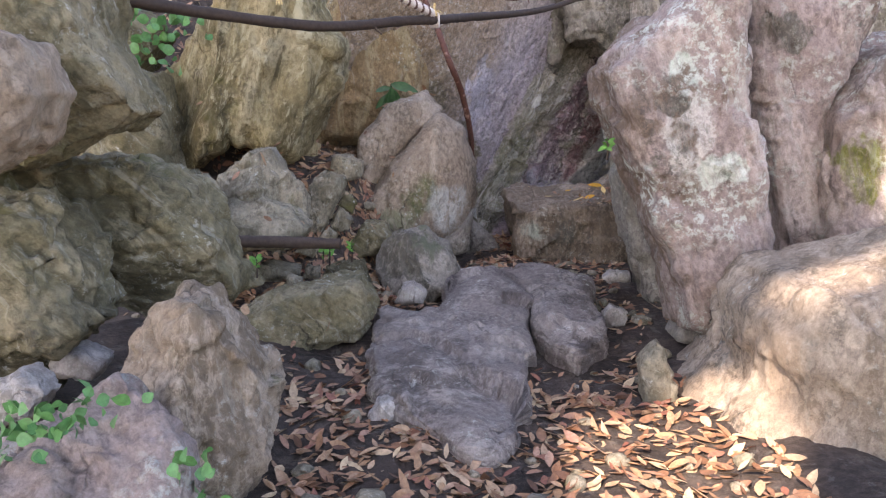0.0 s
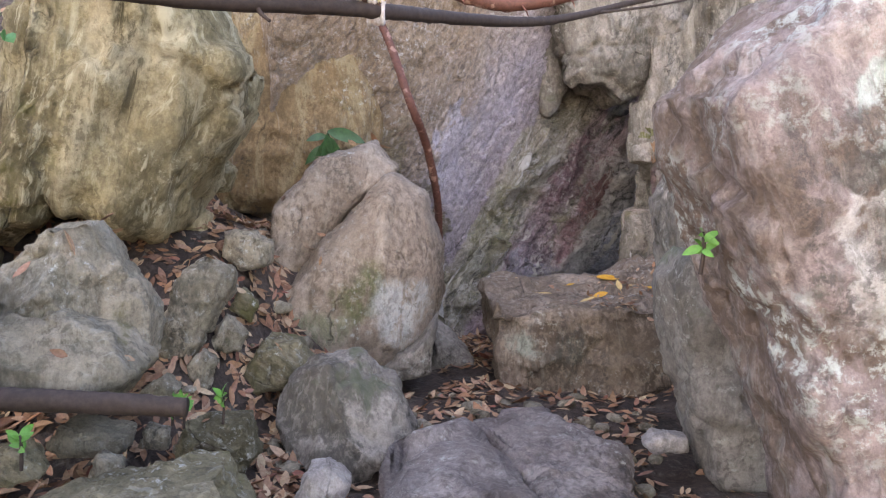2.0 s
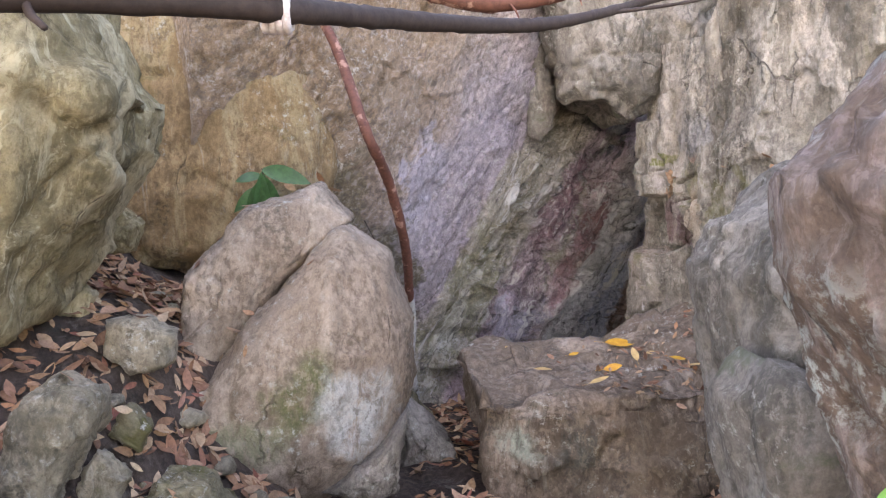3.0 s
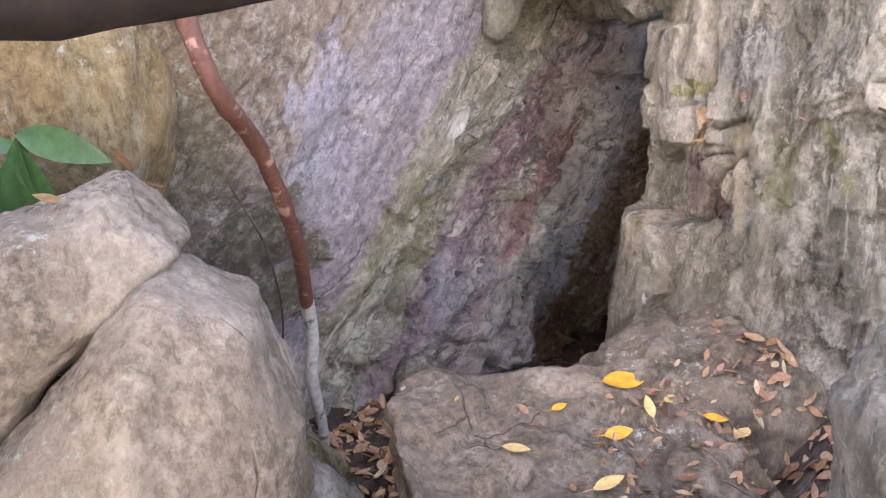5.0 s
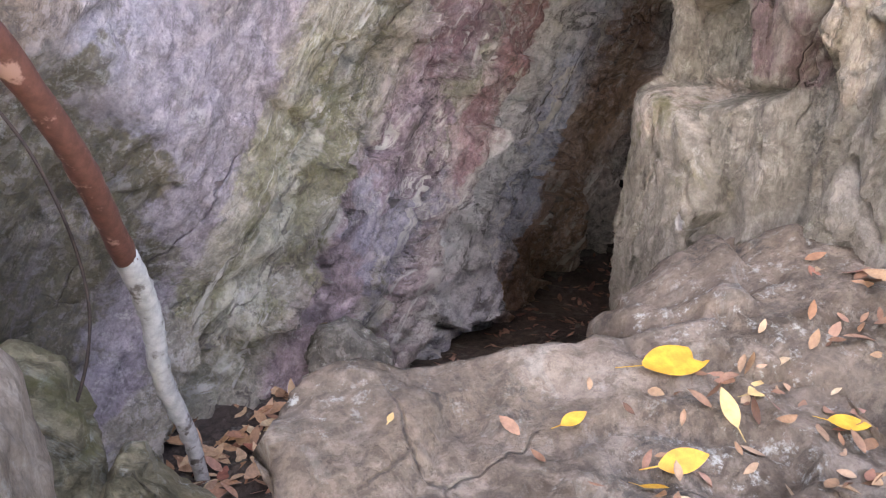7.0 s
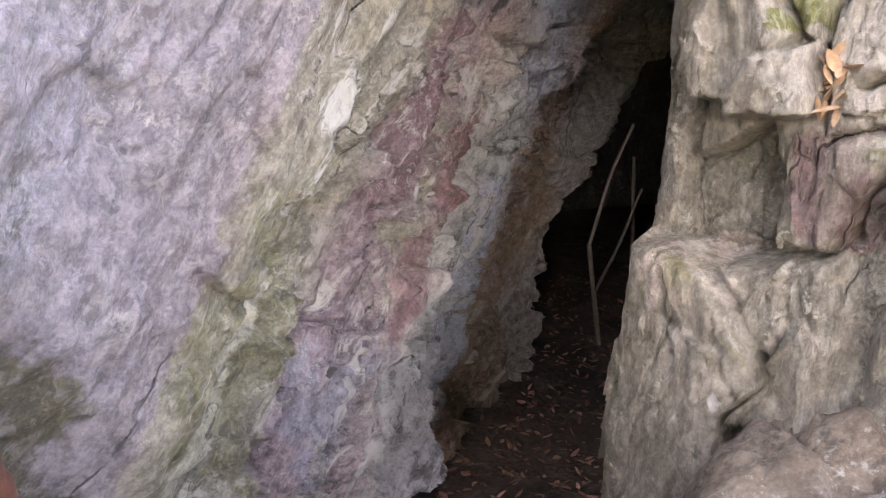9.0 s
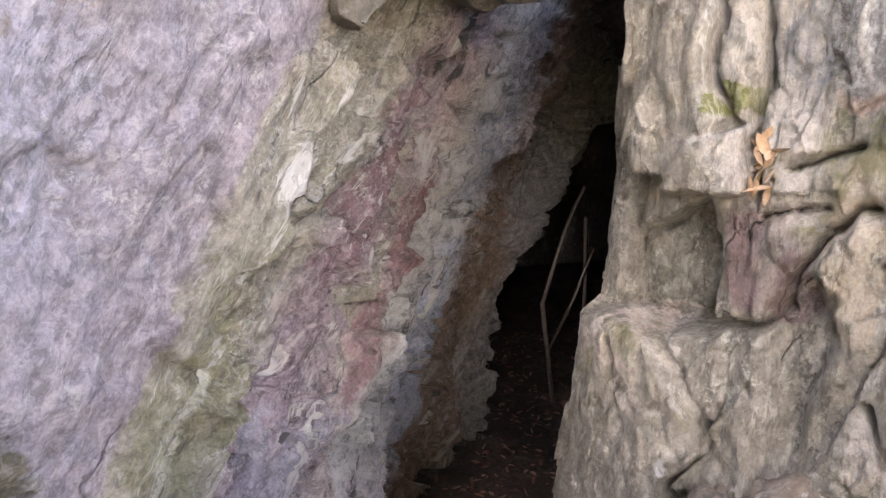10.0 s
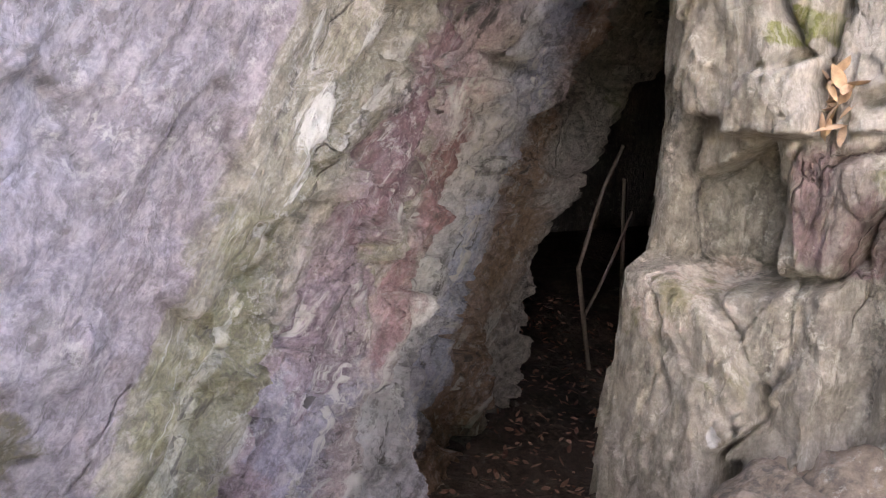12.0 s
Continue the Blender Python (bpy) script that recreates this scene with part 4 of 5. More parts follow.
for depth, outline, stuff, words in STONES:
    wide = max(p[0] for p in outline) - min(p[0] for p in outline)
    rock("stone", depth, outline, wide * 0.28, wide * 0.5, stuff, 3, 5 if wide > 0.25 else 4, label=words, category="stone")


# ---- wood: branch barrier, leaning pole, log, rails ----
def tube(points, radii, sides=10, seed=0, knots=0.0):
    """A bent stem through the points, smoothly interpolated, with nodes and an uneven skin."""
    p = np.array(points, float)
    r = np.array(radii, float)
    t0 = np.linspace(0, 1, len(p))
    n = max(24, len(p) * 16)
    t = np.linspace(0, 1, n)
    def spline(v):
        out = np.zeros_like(t)
        m = np.gradient(v, t0)
        for i in range(len(t0) - 1):
            k = (t >= t0[i]) & (t <= t0[i + 1])
            h = t0[i + 1] - t0[i]
            q = (t[k] - t0[i]) / h
            out[k] = (2 * q ** 3 - 3 * q ** 2 + 1) * v[i] + (q ** 3 - 2 * q ** 2 + q) * h * m[i] + (3 * q ** 2 - 2 * q ** 3) * v[i + 1] + (q ** 3 - q ** 2) * h * m[i + 1]
        return out
    c = np.stack([spline(p[:, i]) for i in range(3)], 1)
    rr = np.interp(t, t0, r)
    d = np.gradient(c, axis=0)
    d /= np.linalg.norm(d, axis=1)[:, None]
    side = np.cross(d, (0.13, 0.21, 0.97))
    side /= np.linalg.norm(side, axis=1)[:, None]
    other = np.cross(d, side)
    a = np.linspace(0, 2 * np.pi, sides, endpoint=False)
    ring = rr * (1 + knots * np.clip(np.sin(t * 61 + seed) - 0.86, 0, 1) * 3.5)
    v = c[:, None, :] + ring[:, None, None] * (np.cos(a)[None, :, None] * side[:, None, :] + np.sin(a)[None, :, None] * other[:, None, :])
    v = v.reshape(-1, 3)
    v += (v - np.repeat(c, sides, 0)) * (0.10 * fbm(v * 45, 2, seed))[:, None]
    i = np.arange(n * sides).reshape(n, sides)
    f = np.stack([i[:-1], np.roll(i[:-1], -1, 1), np.roll(i[1:], -1, 1), i[1:]], -1).reshape(-1, 4).tolist()
    f += [i[0][::-1].tolist(), i[-1].tolist()]
    return v, f


def stem(name, points, radii, mat, label, category, sides=10, seed=0, knots=0.0, parent=None):
    v, f = tube(points, radii, sides, seed, knots)
    me = mesh_of(name, v, f, mat)
    if parent:
        return part(name, me, parent, label)
    return tagged(new(name, me), label, category)


WHITE_BARK = island_material("white_bark", ((0.42, 0.42, 0.38), (0.46, 0.45, 0.42)), 0.8, (0.16, 0.14, 0.12), 30)
RED_PALE = island_material("peeled_red_bark", ((0.34, 0.16, 0.12), (0.40, 0.20, 0.15)), 0.6, grain=30)
branch = tagged(new("branch"), "long dark bare branch tied across the way", "branch")
stem("stem", [(-1.75, 2.95, 1.76), (-1.2, 3.42, 1.67), (-0.604, 4.0, 1.617), (-0.183, 4.45, 1.672), (0.0, 4.62, 1.69), (0.212, 4.95, 1.73), (0.51, 5.30, 1.775), (0.76, 5.52, 1.83), (1.154, 5.9, 1.975), (1.40, 6.15, 2.06)], [0.028, 0.027, 0.026, 0.026, 0.026, 0.025, 0.022, 0.019, 0.014, 0.009], BARK_DARK, "", "", 12, 1, 0.16, branch)
stem("twig", [(-0.35, 4.27, 1.65), (-0.33, 4.25, 1.615), (-0.30, 4.23, 1.59)], [0.008, 0.007, 0.005], BARK_DARK, "", "", 6, 2, 0, branch)
stem("twig", [(0.95, 5.70, 1.89), (1.25, 5.8, 1.95), (1.6, 6.0, 2.05)], [0.008, 0.006, 0.004], BARK_DARK, "", "", 6, 3, 0, branch)
red_branch = tagged(new("branch"), "reddish peeling branch above the dark one", "branch")
stem("stem", [(-0.35, 5.6, 2.12), (-0.05, 5.7, 2.06), (0.2, 5.8, 2.0), (0.56, 5.9, 1.95), (1.0, 5.9, 2.04), (1.5, 6.0, 2.2)], [0.03, 0.034, 0.036, 0.034, 0.028, 0.02], BARK_RED, "", "", 12, 3, 0.2, red_branch)
for k, (x, y, z) in enumerate(((0.3, 5.82, 1.97), (0.62, 5.9, 1.94), (0.85, 5.9, 1.99), (0.1, 5.76, 2.0))):
    stem("bark_shred", [(x, y - 0.03, z), (x + 0.02, y - 0.045, z - 0.03), (x + 0.03, y - 0.04, z - 0.05)], [0.005, 0.004, 0.002], BARK_RED, "", "", 5, k, 0, red_branch)
pole = tagged(new("pole"), "crooked leaning pole, red bark above and pale below", "pole")
stem("upper_stem", [(-0.47, 7.15, 2.59), (-0.35, 7.15, 2.31)] + [(-0.12, 6.95, 1.96)] + [(0.06, 6.68, 1.50), (0.165, 6.9, 1.25), (0.255, 7.17, 0.88), (0.285, 7.40, 0.53)], [0.022, 0.024, 0.025, 0.026, 0.026, 0.026, 0.026], BARK_RED, "", "", 12, 5, 0.14, pole)
stem("lower_stem", [(0.284, 7.39, 0.55), (0.30, 7.49, 0.35), (0.295, 7.55, 0.12), (0.33, 7.62, -0.12), (0.35, 7.64, -0.32)], [0.027, 0.028, 0.026, 0.024, 0.02], WHITE_BARK, "bare whitish lower stem", "", 12, 6, 0.2, pole)
stem("branch_stub", [(2.06, 8.04, 2.3), (2.03, 8.03, 2.15), (2.08, 8.0, 2.02)], [0.02, 0.02, 0.016], BARK_DARK, "short dark stick hanging above the cave", "branch", 8, 8)
stem("log", [(-1.25, 4.25, 0.46), (-0.87, 4.25, 0.45), (-0.56, 4.25, 0.44)], [0.034, 0.035, 0.03], BARK_DARK, "dark rotting log lying across the scree", "log", 14, 9, 0.1)
stem("wire", [(0.02, 7.42, 1.0), (0.14, 7.42, 0.75), (0.19, 7.40, 0.45), (0.14, 7.32, 0.22), (0.02, 7.2, 0.08)], [0.004] * 5, BARK_DARK, "thin black wire hanging behind the boulder", "wire", 6, 4)

RUST_METAL = island_material("rusty_rail", ((0.16, 0.12, 0.10), (0.22, 0.18, 0.15)), 0.6)
rail = tagged(new("handrail"), "grey metal handrail deep inside the cave", "handrail")
stem("post", [(3.39, 9.85, -0.69), (3.21, 9.85, 0.04)], [0.016, 0.016], RUST_METAL, "", "", 8, 1, 0, rail)
stem("post", [(3.79, 10.00, -0.87), (3.62, 10.00, 0.53)], [0.014, 0.014], RUST_METAL, "", "", 8, 1, 0, rail)
stem("rail", [(3.21, 9.85, 0.02), (3.33, 9.85, 0.48), (3.45, 9.85, 0.76)], [0.013] * 3, RUST_METAL, "", "", 8, 1, 0, rail)
stem("rail", [(3.29, 9.85, -0.30), (3.44, 9.85, -0.00), (3.58, 9.85, 0.36)], [0.011] * 3, RUST_METAL, "", "", 8, 1, 0, rail)

# ---- rope: three twisted strands from the branch up towards the left ----
ROPE = island_material("white_rope", ((0.55, 0.50, 0.46), (0.70, 0.66, 0.62), (0.30, 0.20, 0.18)), 0.9, grain=120)
ROPE_YELLOW = island_material("frayed_yellow_rope", ((0.55, 0.42, 0.2), (0.68, 0.55, 0.3)), 0.9, grain=120)


def twisted(name, a, b, radius, strands, turns, mat, parent, sag=0.0, dark=None):
    a, b = np.array(a, float), np.array(b, float)
    t = np.linspace(0, 1, int(turns * 10))
    c = a + (b - a) * t[:, None]
    c[:, 2] -= sag * 4 * t * (1 - t)
    d = (b - a) / np.linalg.norm(b - a)
    s1 = np.cross(d, (0.1, 0.2, 1.0))
    s1 /= np.linalg.norm(s1)
    s2 = np.cross(d, s1)
    for k in range(strands):
        look_of = dark if dark and k == 0 else mat
        ph = t * turns * 2 * np.pi + k * 2 * np.pi / strands
        q = c + radius * (np.cos(ph)[:, None] * s1 + np.sin(ph)[:, None] * s2)
        sides, n = 6, len(q)
        ang = np.linspace(0, 2 * np.pi, sides, endpoint=False)
        dq = np.gradient(q, axis=0)
        dq /= np.linalg.norm(dq, axis=1)[:, None]
        e1 = np.cross(dq, d)
        e1 /= np.linalg.norm(e1, axis=1)[:, None]
        e2 = np.cross(dq, e1)
        v = (q[:, None] + radius * 0.85 * (np.cos(ang)[None, :, None] * e1[:, None] + np.sin(ang)[None, :, None] * e2[:, None])).reshape(-1, 3)
        i = np.arange(n * sides).reshape(n, sides)
        f = np.stack([i[:-1], np.roll(i[:-1], -1, 1), np.roll(i[1:], -1, 1), i[1:]], -1).reshape(-1, 4)
        part(name, mesh_of(name, v, f, look_of), parent)


ROPE_DARK = island_material("dark_rope_strand", ((0.10, 0.06, 0.05), (0.14, 0.09, 0.08)), 0.9, grain=120)
rope = tagged(new("rope"), "white twisted rope knotted round the dark branch", "rope")
twisted("strand", (-0.01, 4.60, 1.71), (-0.86, 3.52, 2.07), 0.014, 3, 24, ROPE, rope, 0.0, ROPE_DARK)
for turn in range(4):
    ring = [(0.014 * turn - 0.045, 4.62 + 0.034 * math.cos(a), 1.687 + 0.036 * math.sin(a)) for a in np.linspace(0, 6.3, 12)]
    stem("knot_loop", ring, [0.010] * 12, ROPE, "", "", 6, turn, 0, rope)
for k in range(14):
    a = random.uniform(0, 6.28)
    stem("frayed_end", [(-0.02, 4.58, 1.715), (-0.02 + 0.02 * math.cos(a), 4.56, 1.735), (-0.015 + 0.04 * math.cos(a), 4.55, 1.74 + 0.035 * math.sin(a))], [0.004, 0.0035, 0.002], ROPE_YELLOW, "", "", 5, k, 0, rope)
cord = tagged(new("cord"), "thin pale cord with a frayed yellow end hanging down", "rope")
twisted("strand", (-0.945, 4.48, 2.1), (-0.898, 4.5, 1.825), 0.004, 2, 14, ROPE, cord)
for k in range(8):
    a = random.uniform(0, 6.28)
    stem("frayed_end", [(-0.898, 4.5, 1.83), (-0.898 + 0.012 * math.cos(a), 4.5, 1.80), (-0.898 + 0.02 * math.cos(a), 4.5 + 0.012 * math.sin(a), 1.765)], [0.005, 0.004, 0.002], ROPE_YELLOW, "", "", 5, k, 0, cord)


# ---- leaves ----
def blade(length, width, curl, fold, n=6, stalk=0.0):
    """A pointed leaf along +x with a fold along its rib."""
    t = np.linspace(0, 1, n + 1)
    w = width * 0.5 * np.sin(np.pi * np.clip(t, 0.02, 0.995) ** 0.85) ** 0.8
    z = curl * length * (t * t - t * 0.4)
    rows = []
    for k in range(n + 1):
        for side in (-1, 0, 1):
            rows.append((t[k] * length, side * w[k], z[k] + abs(side) * fold * w[k]))
    f = []
    for k in range(n):
        for c in (0, 1):
            a = k * 3 + c
            f.append((a, a + 1, a + 4, a + 3))
    if stalk:
        b = len(rows)
        rows += [(0.0, 0.0015, z[0]), (0.0, -0.0015, z[0]), (-stalk, -0.001, z[0] + 0.004), (-stalk, 0.001, z[0] + 0.004)]
        f.append((b, b + 1, b + 2, b + 3))
    return np.array(rows), f


def turned(place, normal, yaw, pitch=0.0, roll=0.0):
    up = Vector((0, 0, 1)).rotation_difference(Vector(normal)).to_matrix().to_4x4()
    return Matrix.Translation(place) @ up @ pose(0, 0, 0, roll, pitch, yaw)


bpy.context.view_layer.update()
DEPS = bpy.context.evaluated_depsgraph_get()


def drop(x, y, top):
    hit, place, normal, _, ob, _ = scene.ray_cast(DEPS, Vector((x, y, top)), Vector((0, 0, -1)))
    return (place, normal, ob.name) if hit else (None, None, "")


def litter(name, areas, size, label, mat, on_rock=0.0, seed=3):
    """Loose dry leaves dropped over areas (x0, x1, y0, y1, top, count)."""
    rng = random.Random(seed)
    verts, faces = [], []
    for x0, x1, y0, y1, top, count in areas:
        for _ in range(count):
            lx, ly = rng.uniform(x0, x1), rng.uniform(y0, y1)
            if top is None:
                g = ground_z(np.array([lx, lx + 0.05, lx]), np.array([ly, ly, ly + 0.05]))
                place, normal, what = Vector((lx, ly, g[0])), Vector(((g[0] - g[1]) / 0.05, (g[0] - g[2]) / 0.05, 1)).normalized(), "ground"
            else:
                place, normal, what = drop(lx, ly, top)
            if place is None or normal.z < 0.5 or (what != "ground" and rng.random() > on_rock):
                continue
            length = rng.uniform(*size)
            v, f = blade(length, length * rng.uniform(0.3, 0.5), rng.uniform(-0.25, 0.5), rng.uniform(-0.2, 0.6), 4)
            m = turned(place + Vector((0, 0, rng.uniform(0.002, 0.016))), normal, rng.uniform(0, 360), rng.uniform(-22, 22), rng.uniform(-25, 25))
            base = len(verts)
            verts += [tuple(m @ Vector(q)) for q in v]
            faces += [tuple(base + i for i in q) for q in f]
    return tagged(new(name, mesh_of(name, verts, faces, mat)), label, kind="stuff")


def gravel():
    """Small broken stones between the larger ones."""
    rng = random.Random(12)
    verts, faces = [], []
    b, f = ball(2)
    for x0, x1, y0, y1, top, count in ((-1.9, -0.2, 4.2, 6.6, 1.2, 170), (-0.6, 1.5, 4.3, 6.3, 0.3, 70), (-0.7, 1.2, 2.0, 4.0, 0.3, 60)):
        for _ in range(count):
            place, normal, what = drop(rng.uniform(x0, x1), rng.uniform(y0, y1), top)
            if place is None or what != "ground":
                continue
            r = rng.uniform(0.012, 0.055)
            v = b * np.array((rng.uniform(0.7, 1.4), rng.uniform(0.7, 1.2), rng.uniform(0.5, 0.8)))
            v = v * (1 + 0.35 * chips(b * 1.3 + rng.uniform(0, 50), 3))[:, None] * r
            m = Matrix.Translation(place + Vector((0, 0, r * 0.2))) @ pose(0, 0, 0, 0, 0, rng.uniform(0, 360))
            base = len(verts)
            verts += [tuple(m @ Vector(q)) for q in v]
            faces += [tuple(int(base + i) for i in q) for q in f]
    tagged(new("gravel", mesh_of("gravel", verts, faces, GREY)), "small broken grey stones between the boulders", kind="stuff")


gravel()
litter("leaf_litter", [(-0.75, 1.3, 1.9, 3.4, 0.5, 1900), (-0.9, 1.6, 3.2, 4.9, 0.5, 900), (0.2, 1.6, 4.8, 6.4, 0.4, 700), (-0.6, 0.6, 4.3, 6.3, 1.0, 500)], (0.045, 0.095), "brown dry leaves scattered over the soil", LITTER, 0.02)
litter("leaf_litter", [(-1.9, -0.3, 4.2, 7.3, 1.4, 1600), (-1.2, -0.1, 5.3, 7.2, 1.3, 900), (-1.8, -0.2, 4.3, 7.0, None, 2600), (0.2, 0.9, 6.6, 8.2, None, 350), (-3.2, -0.9, 4.8, 8.2, 3.5, 1500), (0.2, 0.9, 7.0, 8.4, 0.3, 300)], (0.05, 0.10), "brown dry leaves in the scree and on the bank", LITTER, 0.06, 5)
CAVE_LEAF = island_material("cave_leaves", ((0.15, 0.08, 0.062), (0.30, 0.16, 0.12), (0.42, 0.25, 0.19), (0.22, 0.12, 0.095)), 0.8)
litter("leaf_litter", [(1.0, 4.0, 7.6, 11.0, 0.2, 2200)], (0.03, 0.06), "dark leaf crumbs on the cave floor", CAVE_LEAF, 0.0, 7)
litter("leaf_litter", [(1.2, 1.85, 6.3, 6.95, 1.0, 210), (1.0, 1.3, 6.3, 6.9, 1.0, 14)], (0.025, 0.06), "reddish dry leaves heaped on the block", LITTER, 0.75, 9)

litter("leaf_litter", [(1.80, 2.9, 5.7, 7.1, 1.4, 1500), (1.62, 1.80, 5.9, 6.7, 1.4, 70)], (0.05, 0.09), "reddish dry leaves piled beside the block", LITTER, 0.85, 11)
YELLOW = island_material("yellow_leaf", ((0.60, 0.29, 0.03), (0.64, 0.35, 0.05)), 0.5, grain=40)
TAN = island_material("tan_leaf", ((0.52, 0.36, 0.18), (0.60, 0.42, 0.16)), 0.55, grain=40)
FALLEN = [((1.33, 6.95), 0.17, 4, YELLOW, "large bright yellow leaf lying on the block")]
FALLEN += [(p, s, yaw, YELLOW, "yellow leaf lying on the flat block") for p, s, yaw in (((1.11, 6.85), 0.06, 15), ((1.27, 6.75), 0.095, -8), ((1.21, 6.71), 0.06, -60), ((1.60, 6.72), 0.08, -20))]
FALLEN += [(p, s, yaw, TAN, "tan dry leaf lying on the flat block") for p, s, yaw in (((1.52, 6.85), 0.09, 15), ((0.90, 6.69), 0.09, -25), ((1.12, 6.45), 0.10, 5), ((1.45, 6.78), 0.08, 100), ((1.66, 6.60), 0.09, 40), ((0.78, 6.89), 0.025, 60))]
for (x, y), length, yaw, mat, words in FALLEN:
    place, normal, what = drop(x, y, 1.1)
    if place is None:
        continue
    v, f = blade(length, length * 0.52, 0.05, 0.10, 8, length * 0.4)
    ob = new("leaf", mesh_of("leaf", v, f, mat))
    ob.matrix_world = turned(place + Vector((0, 0, 0.022)), (normal + Vector((0, -0.1, 0.8))).normalized(), yaw)
    tagged(ob, words, "leaf", "fallen leaves on the block")


# ---- plants ----
def sprig(name, base, stems, size, mat, label, rise=0.1, seed=1):
    """A small plant: stems with leaves, each leaf a part."""
    rng = random.Random(seed)
    ob = tagged(new(name), label, "plant")
    ob.location = base
    for yaw, tilt, length in stems:
        m = pose(0, 0, rise * rng.uniform(0.3, 1.0), 60 if math.cos(radians(yaw)) > 0 else -60, -tilt, yaw)
        v, f = blade(length, length * size, rng.uniform(-0.5, -0.2), 0.25, 7)
        part("leaf", mesh_of("leaf", [tuple(m @ Vector(q)) for q in v], f, mat), ob)
    v, f = tube([(0, 0, -0.03), (0.004, 0, rise * 0.5), (0, 0.003, rise)], [0.006, 0.005, 0.004], 6, seed)
    part("stem", mesh_of("stem", v, f, BARK_DARK), ob)
    return ob


sprig("shrub", (-0.45, 6.82, 1.17), [(-15, -12, 0.25), (200, -35, 0.18), (262, -70, 0.24), (290, -55, 0.19), (165, -5, 0.16), (-50, -45, 0.20), (235, -60, 0.2)], 0.36, LEAF_GREEN, "dark green broad-leaved seedling on the slab", 0.14, 2)
FRESH = island_material("fresh_leaf", ((0.06, 0.20, 0.03), (0.12, 0.32, 0.06)), 0.5, grain=40)
FERNS = [(p, 4.75) for p in [(-0.55, 0.27), (-0.73, 0.26), (-0.69, 0.25)]] + [(p, 4.3) for p in [(-1.03, 0.29)]] + [(p, 4.02) for p in [(0.86, 0.98)]]
for k, ((x, z), y) in enumerate(FERNS):
    rng = random.Random(k)
    sprig("fern", (x, y - 0.12, z), [(rng.uniform(0, 360), rng.uniform(-30, 60), rng.uniform(0.03, 0.055)) for _ in range(11)], 0.45, FRESH, "small bright green fern between the stones", 0.08, k)
IVY = island_material("ivy_leaf", ((0.03, 0.11, 0.03), (0.08, 0.22, 0.07), (0.05, 0.16, 0.07)), 0.45, grain=40)
IVIES = [(p, 2.12, 9, 0.06) for p in [(-0.68, 0.25), (-0.64, 0.34), (-0.71, 0.20), (-0.63, 0.20)]] + [(p, 2.1, 5, 0.07) for p in [(-0.90, 0.50), (-0.95, 0.51), (-0.83, 0.48)]] + [(p, 2.05, 16, 0.07) for p in [(-1.02, 0.48), (-1.10, 0.42), (-0.97, 0.50)]] + [(p, 5.3, 20, 0.16) for p in [(-1.85, 1.71), (-1.83, 1.51), (-1.66, 1.71)]]
for k, ((x, z), y, count, reach) in enumerate(IVIES):
    rng = random.Random(90 + k)
    ob = tagged(new("ivy"), "green ivy sprays creeping over the rock", "ivy")
    ob.location = (x, y - 0.18, z)
    for _ in range(count):
        q = Vector((rng.uniform(-reach, reach), rng.uniform(-0.06, 0.04), rng.uniform(-reach, reach) * 0.7))
        m = Matrix.Translation(q) @ pose(0, 0, 0, rng.uniform(30, 100), rng.uniform(-40, 40), rng.uniform(0, 360))
        length = rng.uniform(0.025, 0.05) * (1.8 if y > 5 else 1)
        v, f = blade(length, length * 0.9, -0.2, 0.2, 4)
        part("leaf", mesh_of("leaf", [tuple(m @ Vector(c)) for c in v], f, IVY), ob)
clump = tagged(new("dry_leaf_clump"), "curled orange-brown dry leaves caught in a rock cleft", "leaves")
EYE_SIDE = Vector((0.4, 6.36, 1.33))
for k in range(26):
    rng = random.Random(k)
    aim = Vector((1.83 + rng.uniform(-0.01, 0.01), 7.42 + rng.uniform(-0.03, 0.03), 1.235 + rng.uniform(-0.07, 0.06)))
    way = (aim - EYE_SIDE).normalized()
    hit, place, normal, _, ob, _ = scene.ray_cast(DEPS, EYE_SIDE, way)
    if not hit or ob.name != "wall_right":
        continue
    v, f = blade(rng.uniform(0.04, 0.065), 0.026, 0.5, 0.6, 5)
    m = Matrix.Translation(place - way * 0.015) @ pose(0, 0, 0, rng.uniform(0, 360), rng.uniform(0, 360), rng.uniform(0, 360)) @ Matrix.Translation((-0.02, 0, 0))
    part("leaf", mesh_of("leaf", [tuple(m @ Vector(c)) for c in v], f, LITTER), clump)


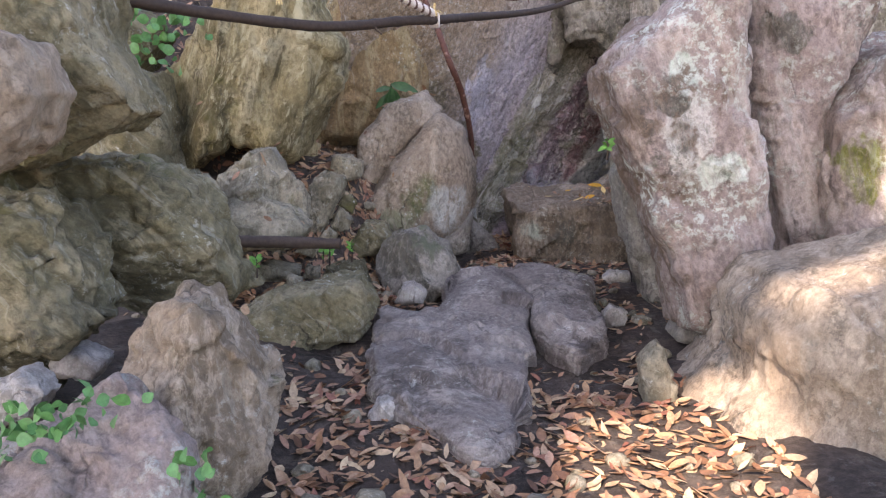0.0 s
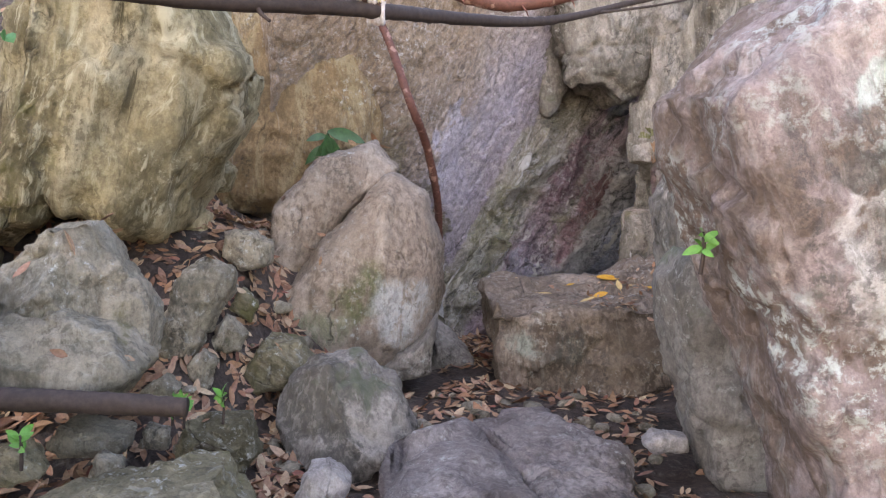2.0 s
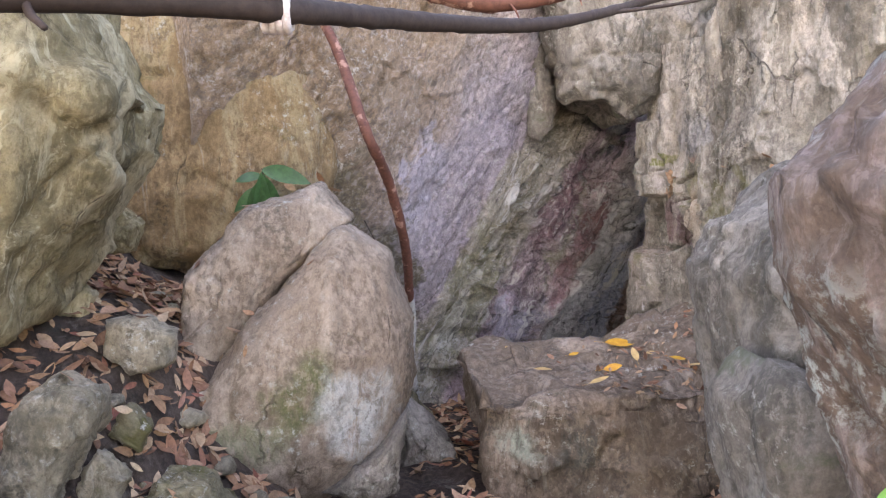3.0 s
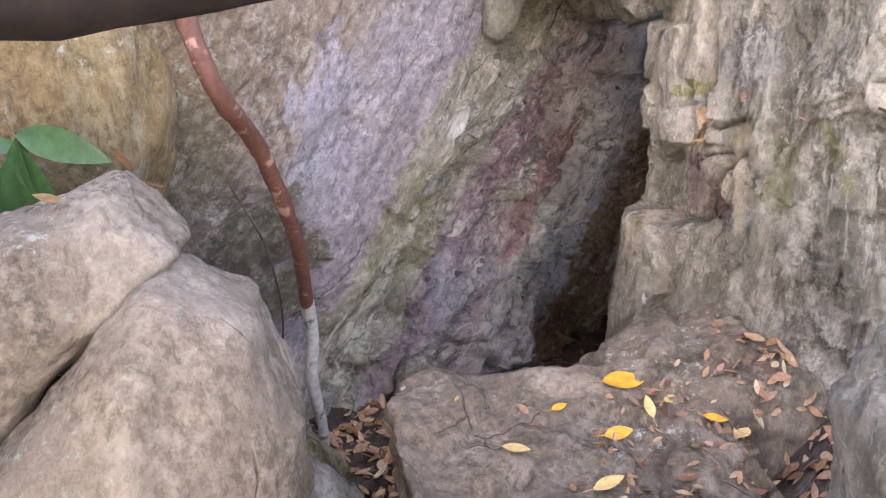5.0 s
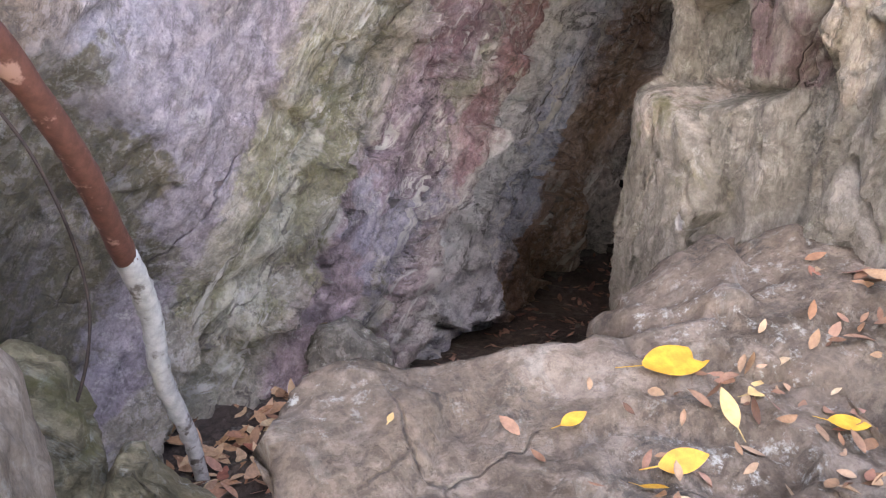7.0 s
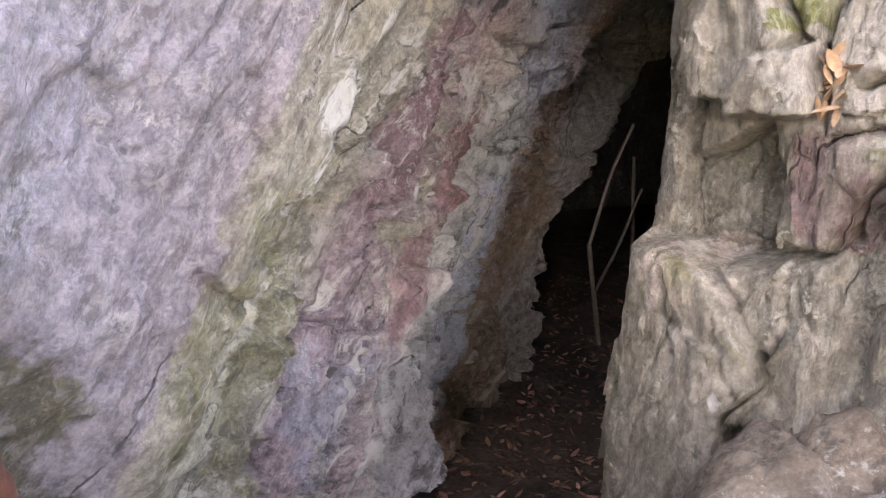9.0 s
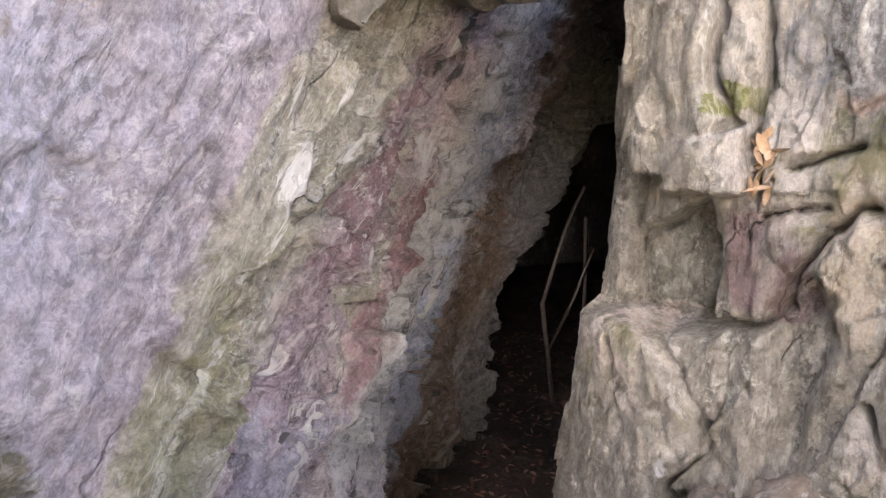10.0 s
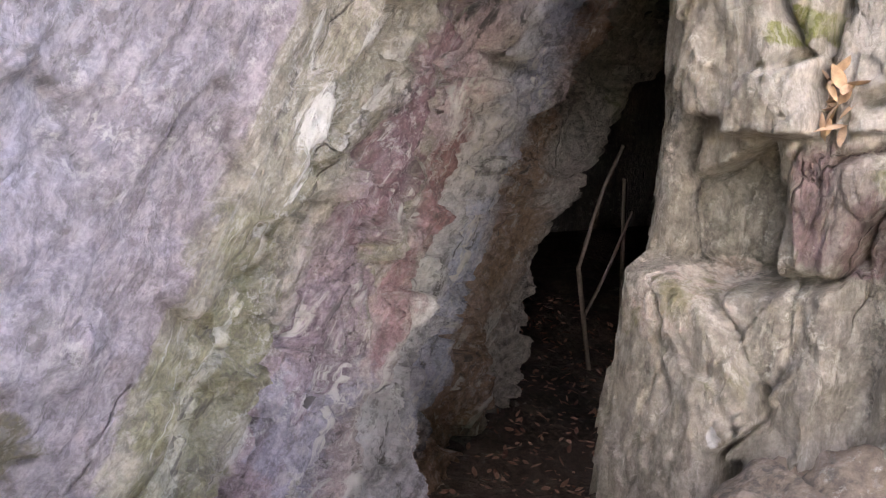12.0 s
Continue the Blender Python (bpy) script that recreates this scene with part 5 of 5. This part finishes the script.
# ---- the tree behind the walker that shades the place, with a gap where the sun comes through ----
def shade_tree():
    rng = np.random.default_rng(4)
    mid = np.array((1.2, 5.9, 0.0)) + np.array(SUN_TO) * 19.0
    ob = tagged(new("tree"), "broad leafy tree shading the hollow", "tree")
    foot = (float(mid[0]) - 1.5, -7.0, -0.2)
    v, f = tube([foot, (foot[0] + 0.3, -6.9, 4.5), (foot[0] + 0.6, -6.8, 9.5), tuple(mid)], [0.32, 0.26, 0.2, 0.08], 14, 3)
    part("trunk", mesh_of("trunk", v, f, BARK_DARK), ob)
    for k in range(9):
        a = k * 0.7
        tip = mid + np.array((math.cos(a) * 4.5, math.sin(a) * 4.5, 0.6))
        v, f = tube([(foot[0] + 0.5, -6.8, 8.5 + 0.3 * k), tuple((mid + tip) / 2 + (0, 0, 0.3)), tuple(tip)], [0.10, 0.06, 0.02], 8, k)
        part("limb", mesh_of("limb", v, f, BARK_DARK), ob)
    sun_dir = np.array(SUN_TO)
    s1 = np.cross(sun_dir, (1, 0, 0))
    s1 /= np.linalg.norm(s1)
    s2 = np.cross(sun_dir, s1)
    n = 36000
    r = 6.0 * np.sqrt(rng.random(n))
    a = rng.random(n) * 2 * np.pi
    c = mid + (r * np.cos(a))[:, None] * s1 + (r * np.sin(a))[:, None] * s2 + rng.normal(0, 0.8, n)[:, None] * sun_dir
    size = rng.uniform(0.16, 0.34, n)
    keep = np.ones(n, bool)
    for spot, wide in (((1.85, 3.0, 0.62), 0.13), ((1.48, 2.9, 0.50), 0.10), ((2.2, 2.85, 0.62), 0.13), ((0.98, 2.72, -0.05), 0.36), ((0.84, 2.36, -0.05), 0.36), ((1.20, 3.15, 0.0), 0.15), ((2.3, 3.9, 1.0), 0.18)):
        rel = c - np.array(spot)
        away = rel - (rel @ sun_dir)[:, None] * sun_dir
        keep &= np.linalg.norm(away, axis=1) > wide + size * 0.5 + 0.1 * np.sin(np.arctan2(away[:, 0], away[:, 1]) * 5)
    c, size = c[keep], size[keep]
    n = len(c)
    d1 = rng.normal(size=(n, 3))
    d1 /= np.linalg.norm(d1, axis=1)[:, None]
    d2 = np.cross(d1, rng.normal(size=(n, 3)))
    d2 /= np.linalg.norm(d2, axis=1)[:, None]
    d1, d2 = d1 * size[:, None], d2 * (size * 0.55)[:, None]
    v = np.stack([c - d1, c - d2, c + d1, c + d2], 1).reshape(-1, 3)
    part("crown", mesh_of("crown", v, np.arange(4 * n).reshape(n, 4), LEAF_GREEN), ob)


shade_tree()
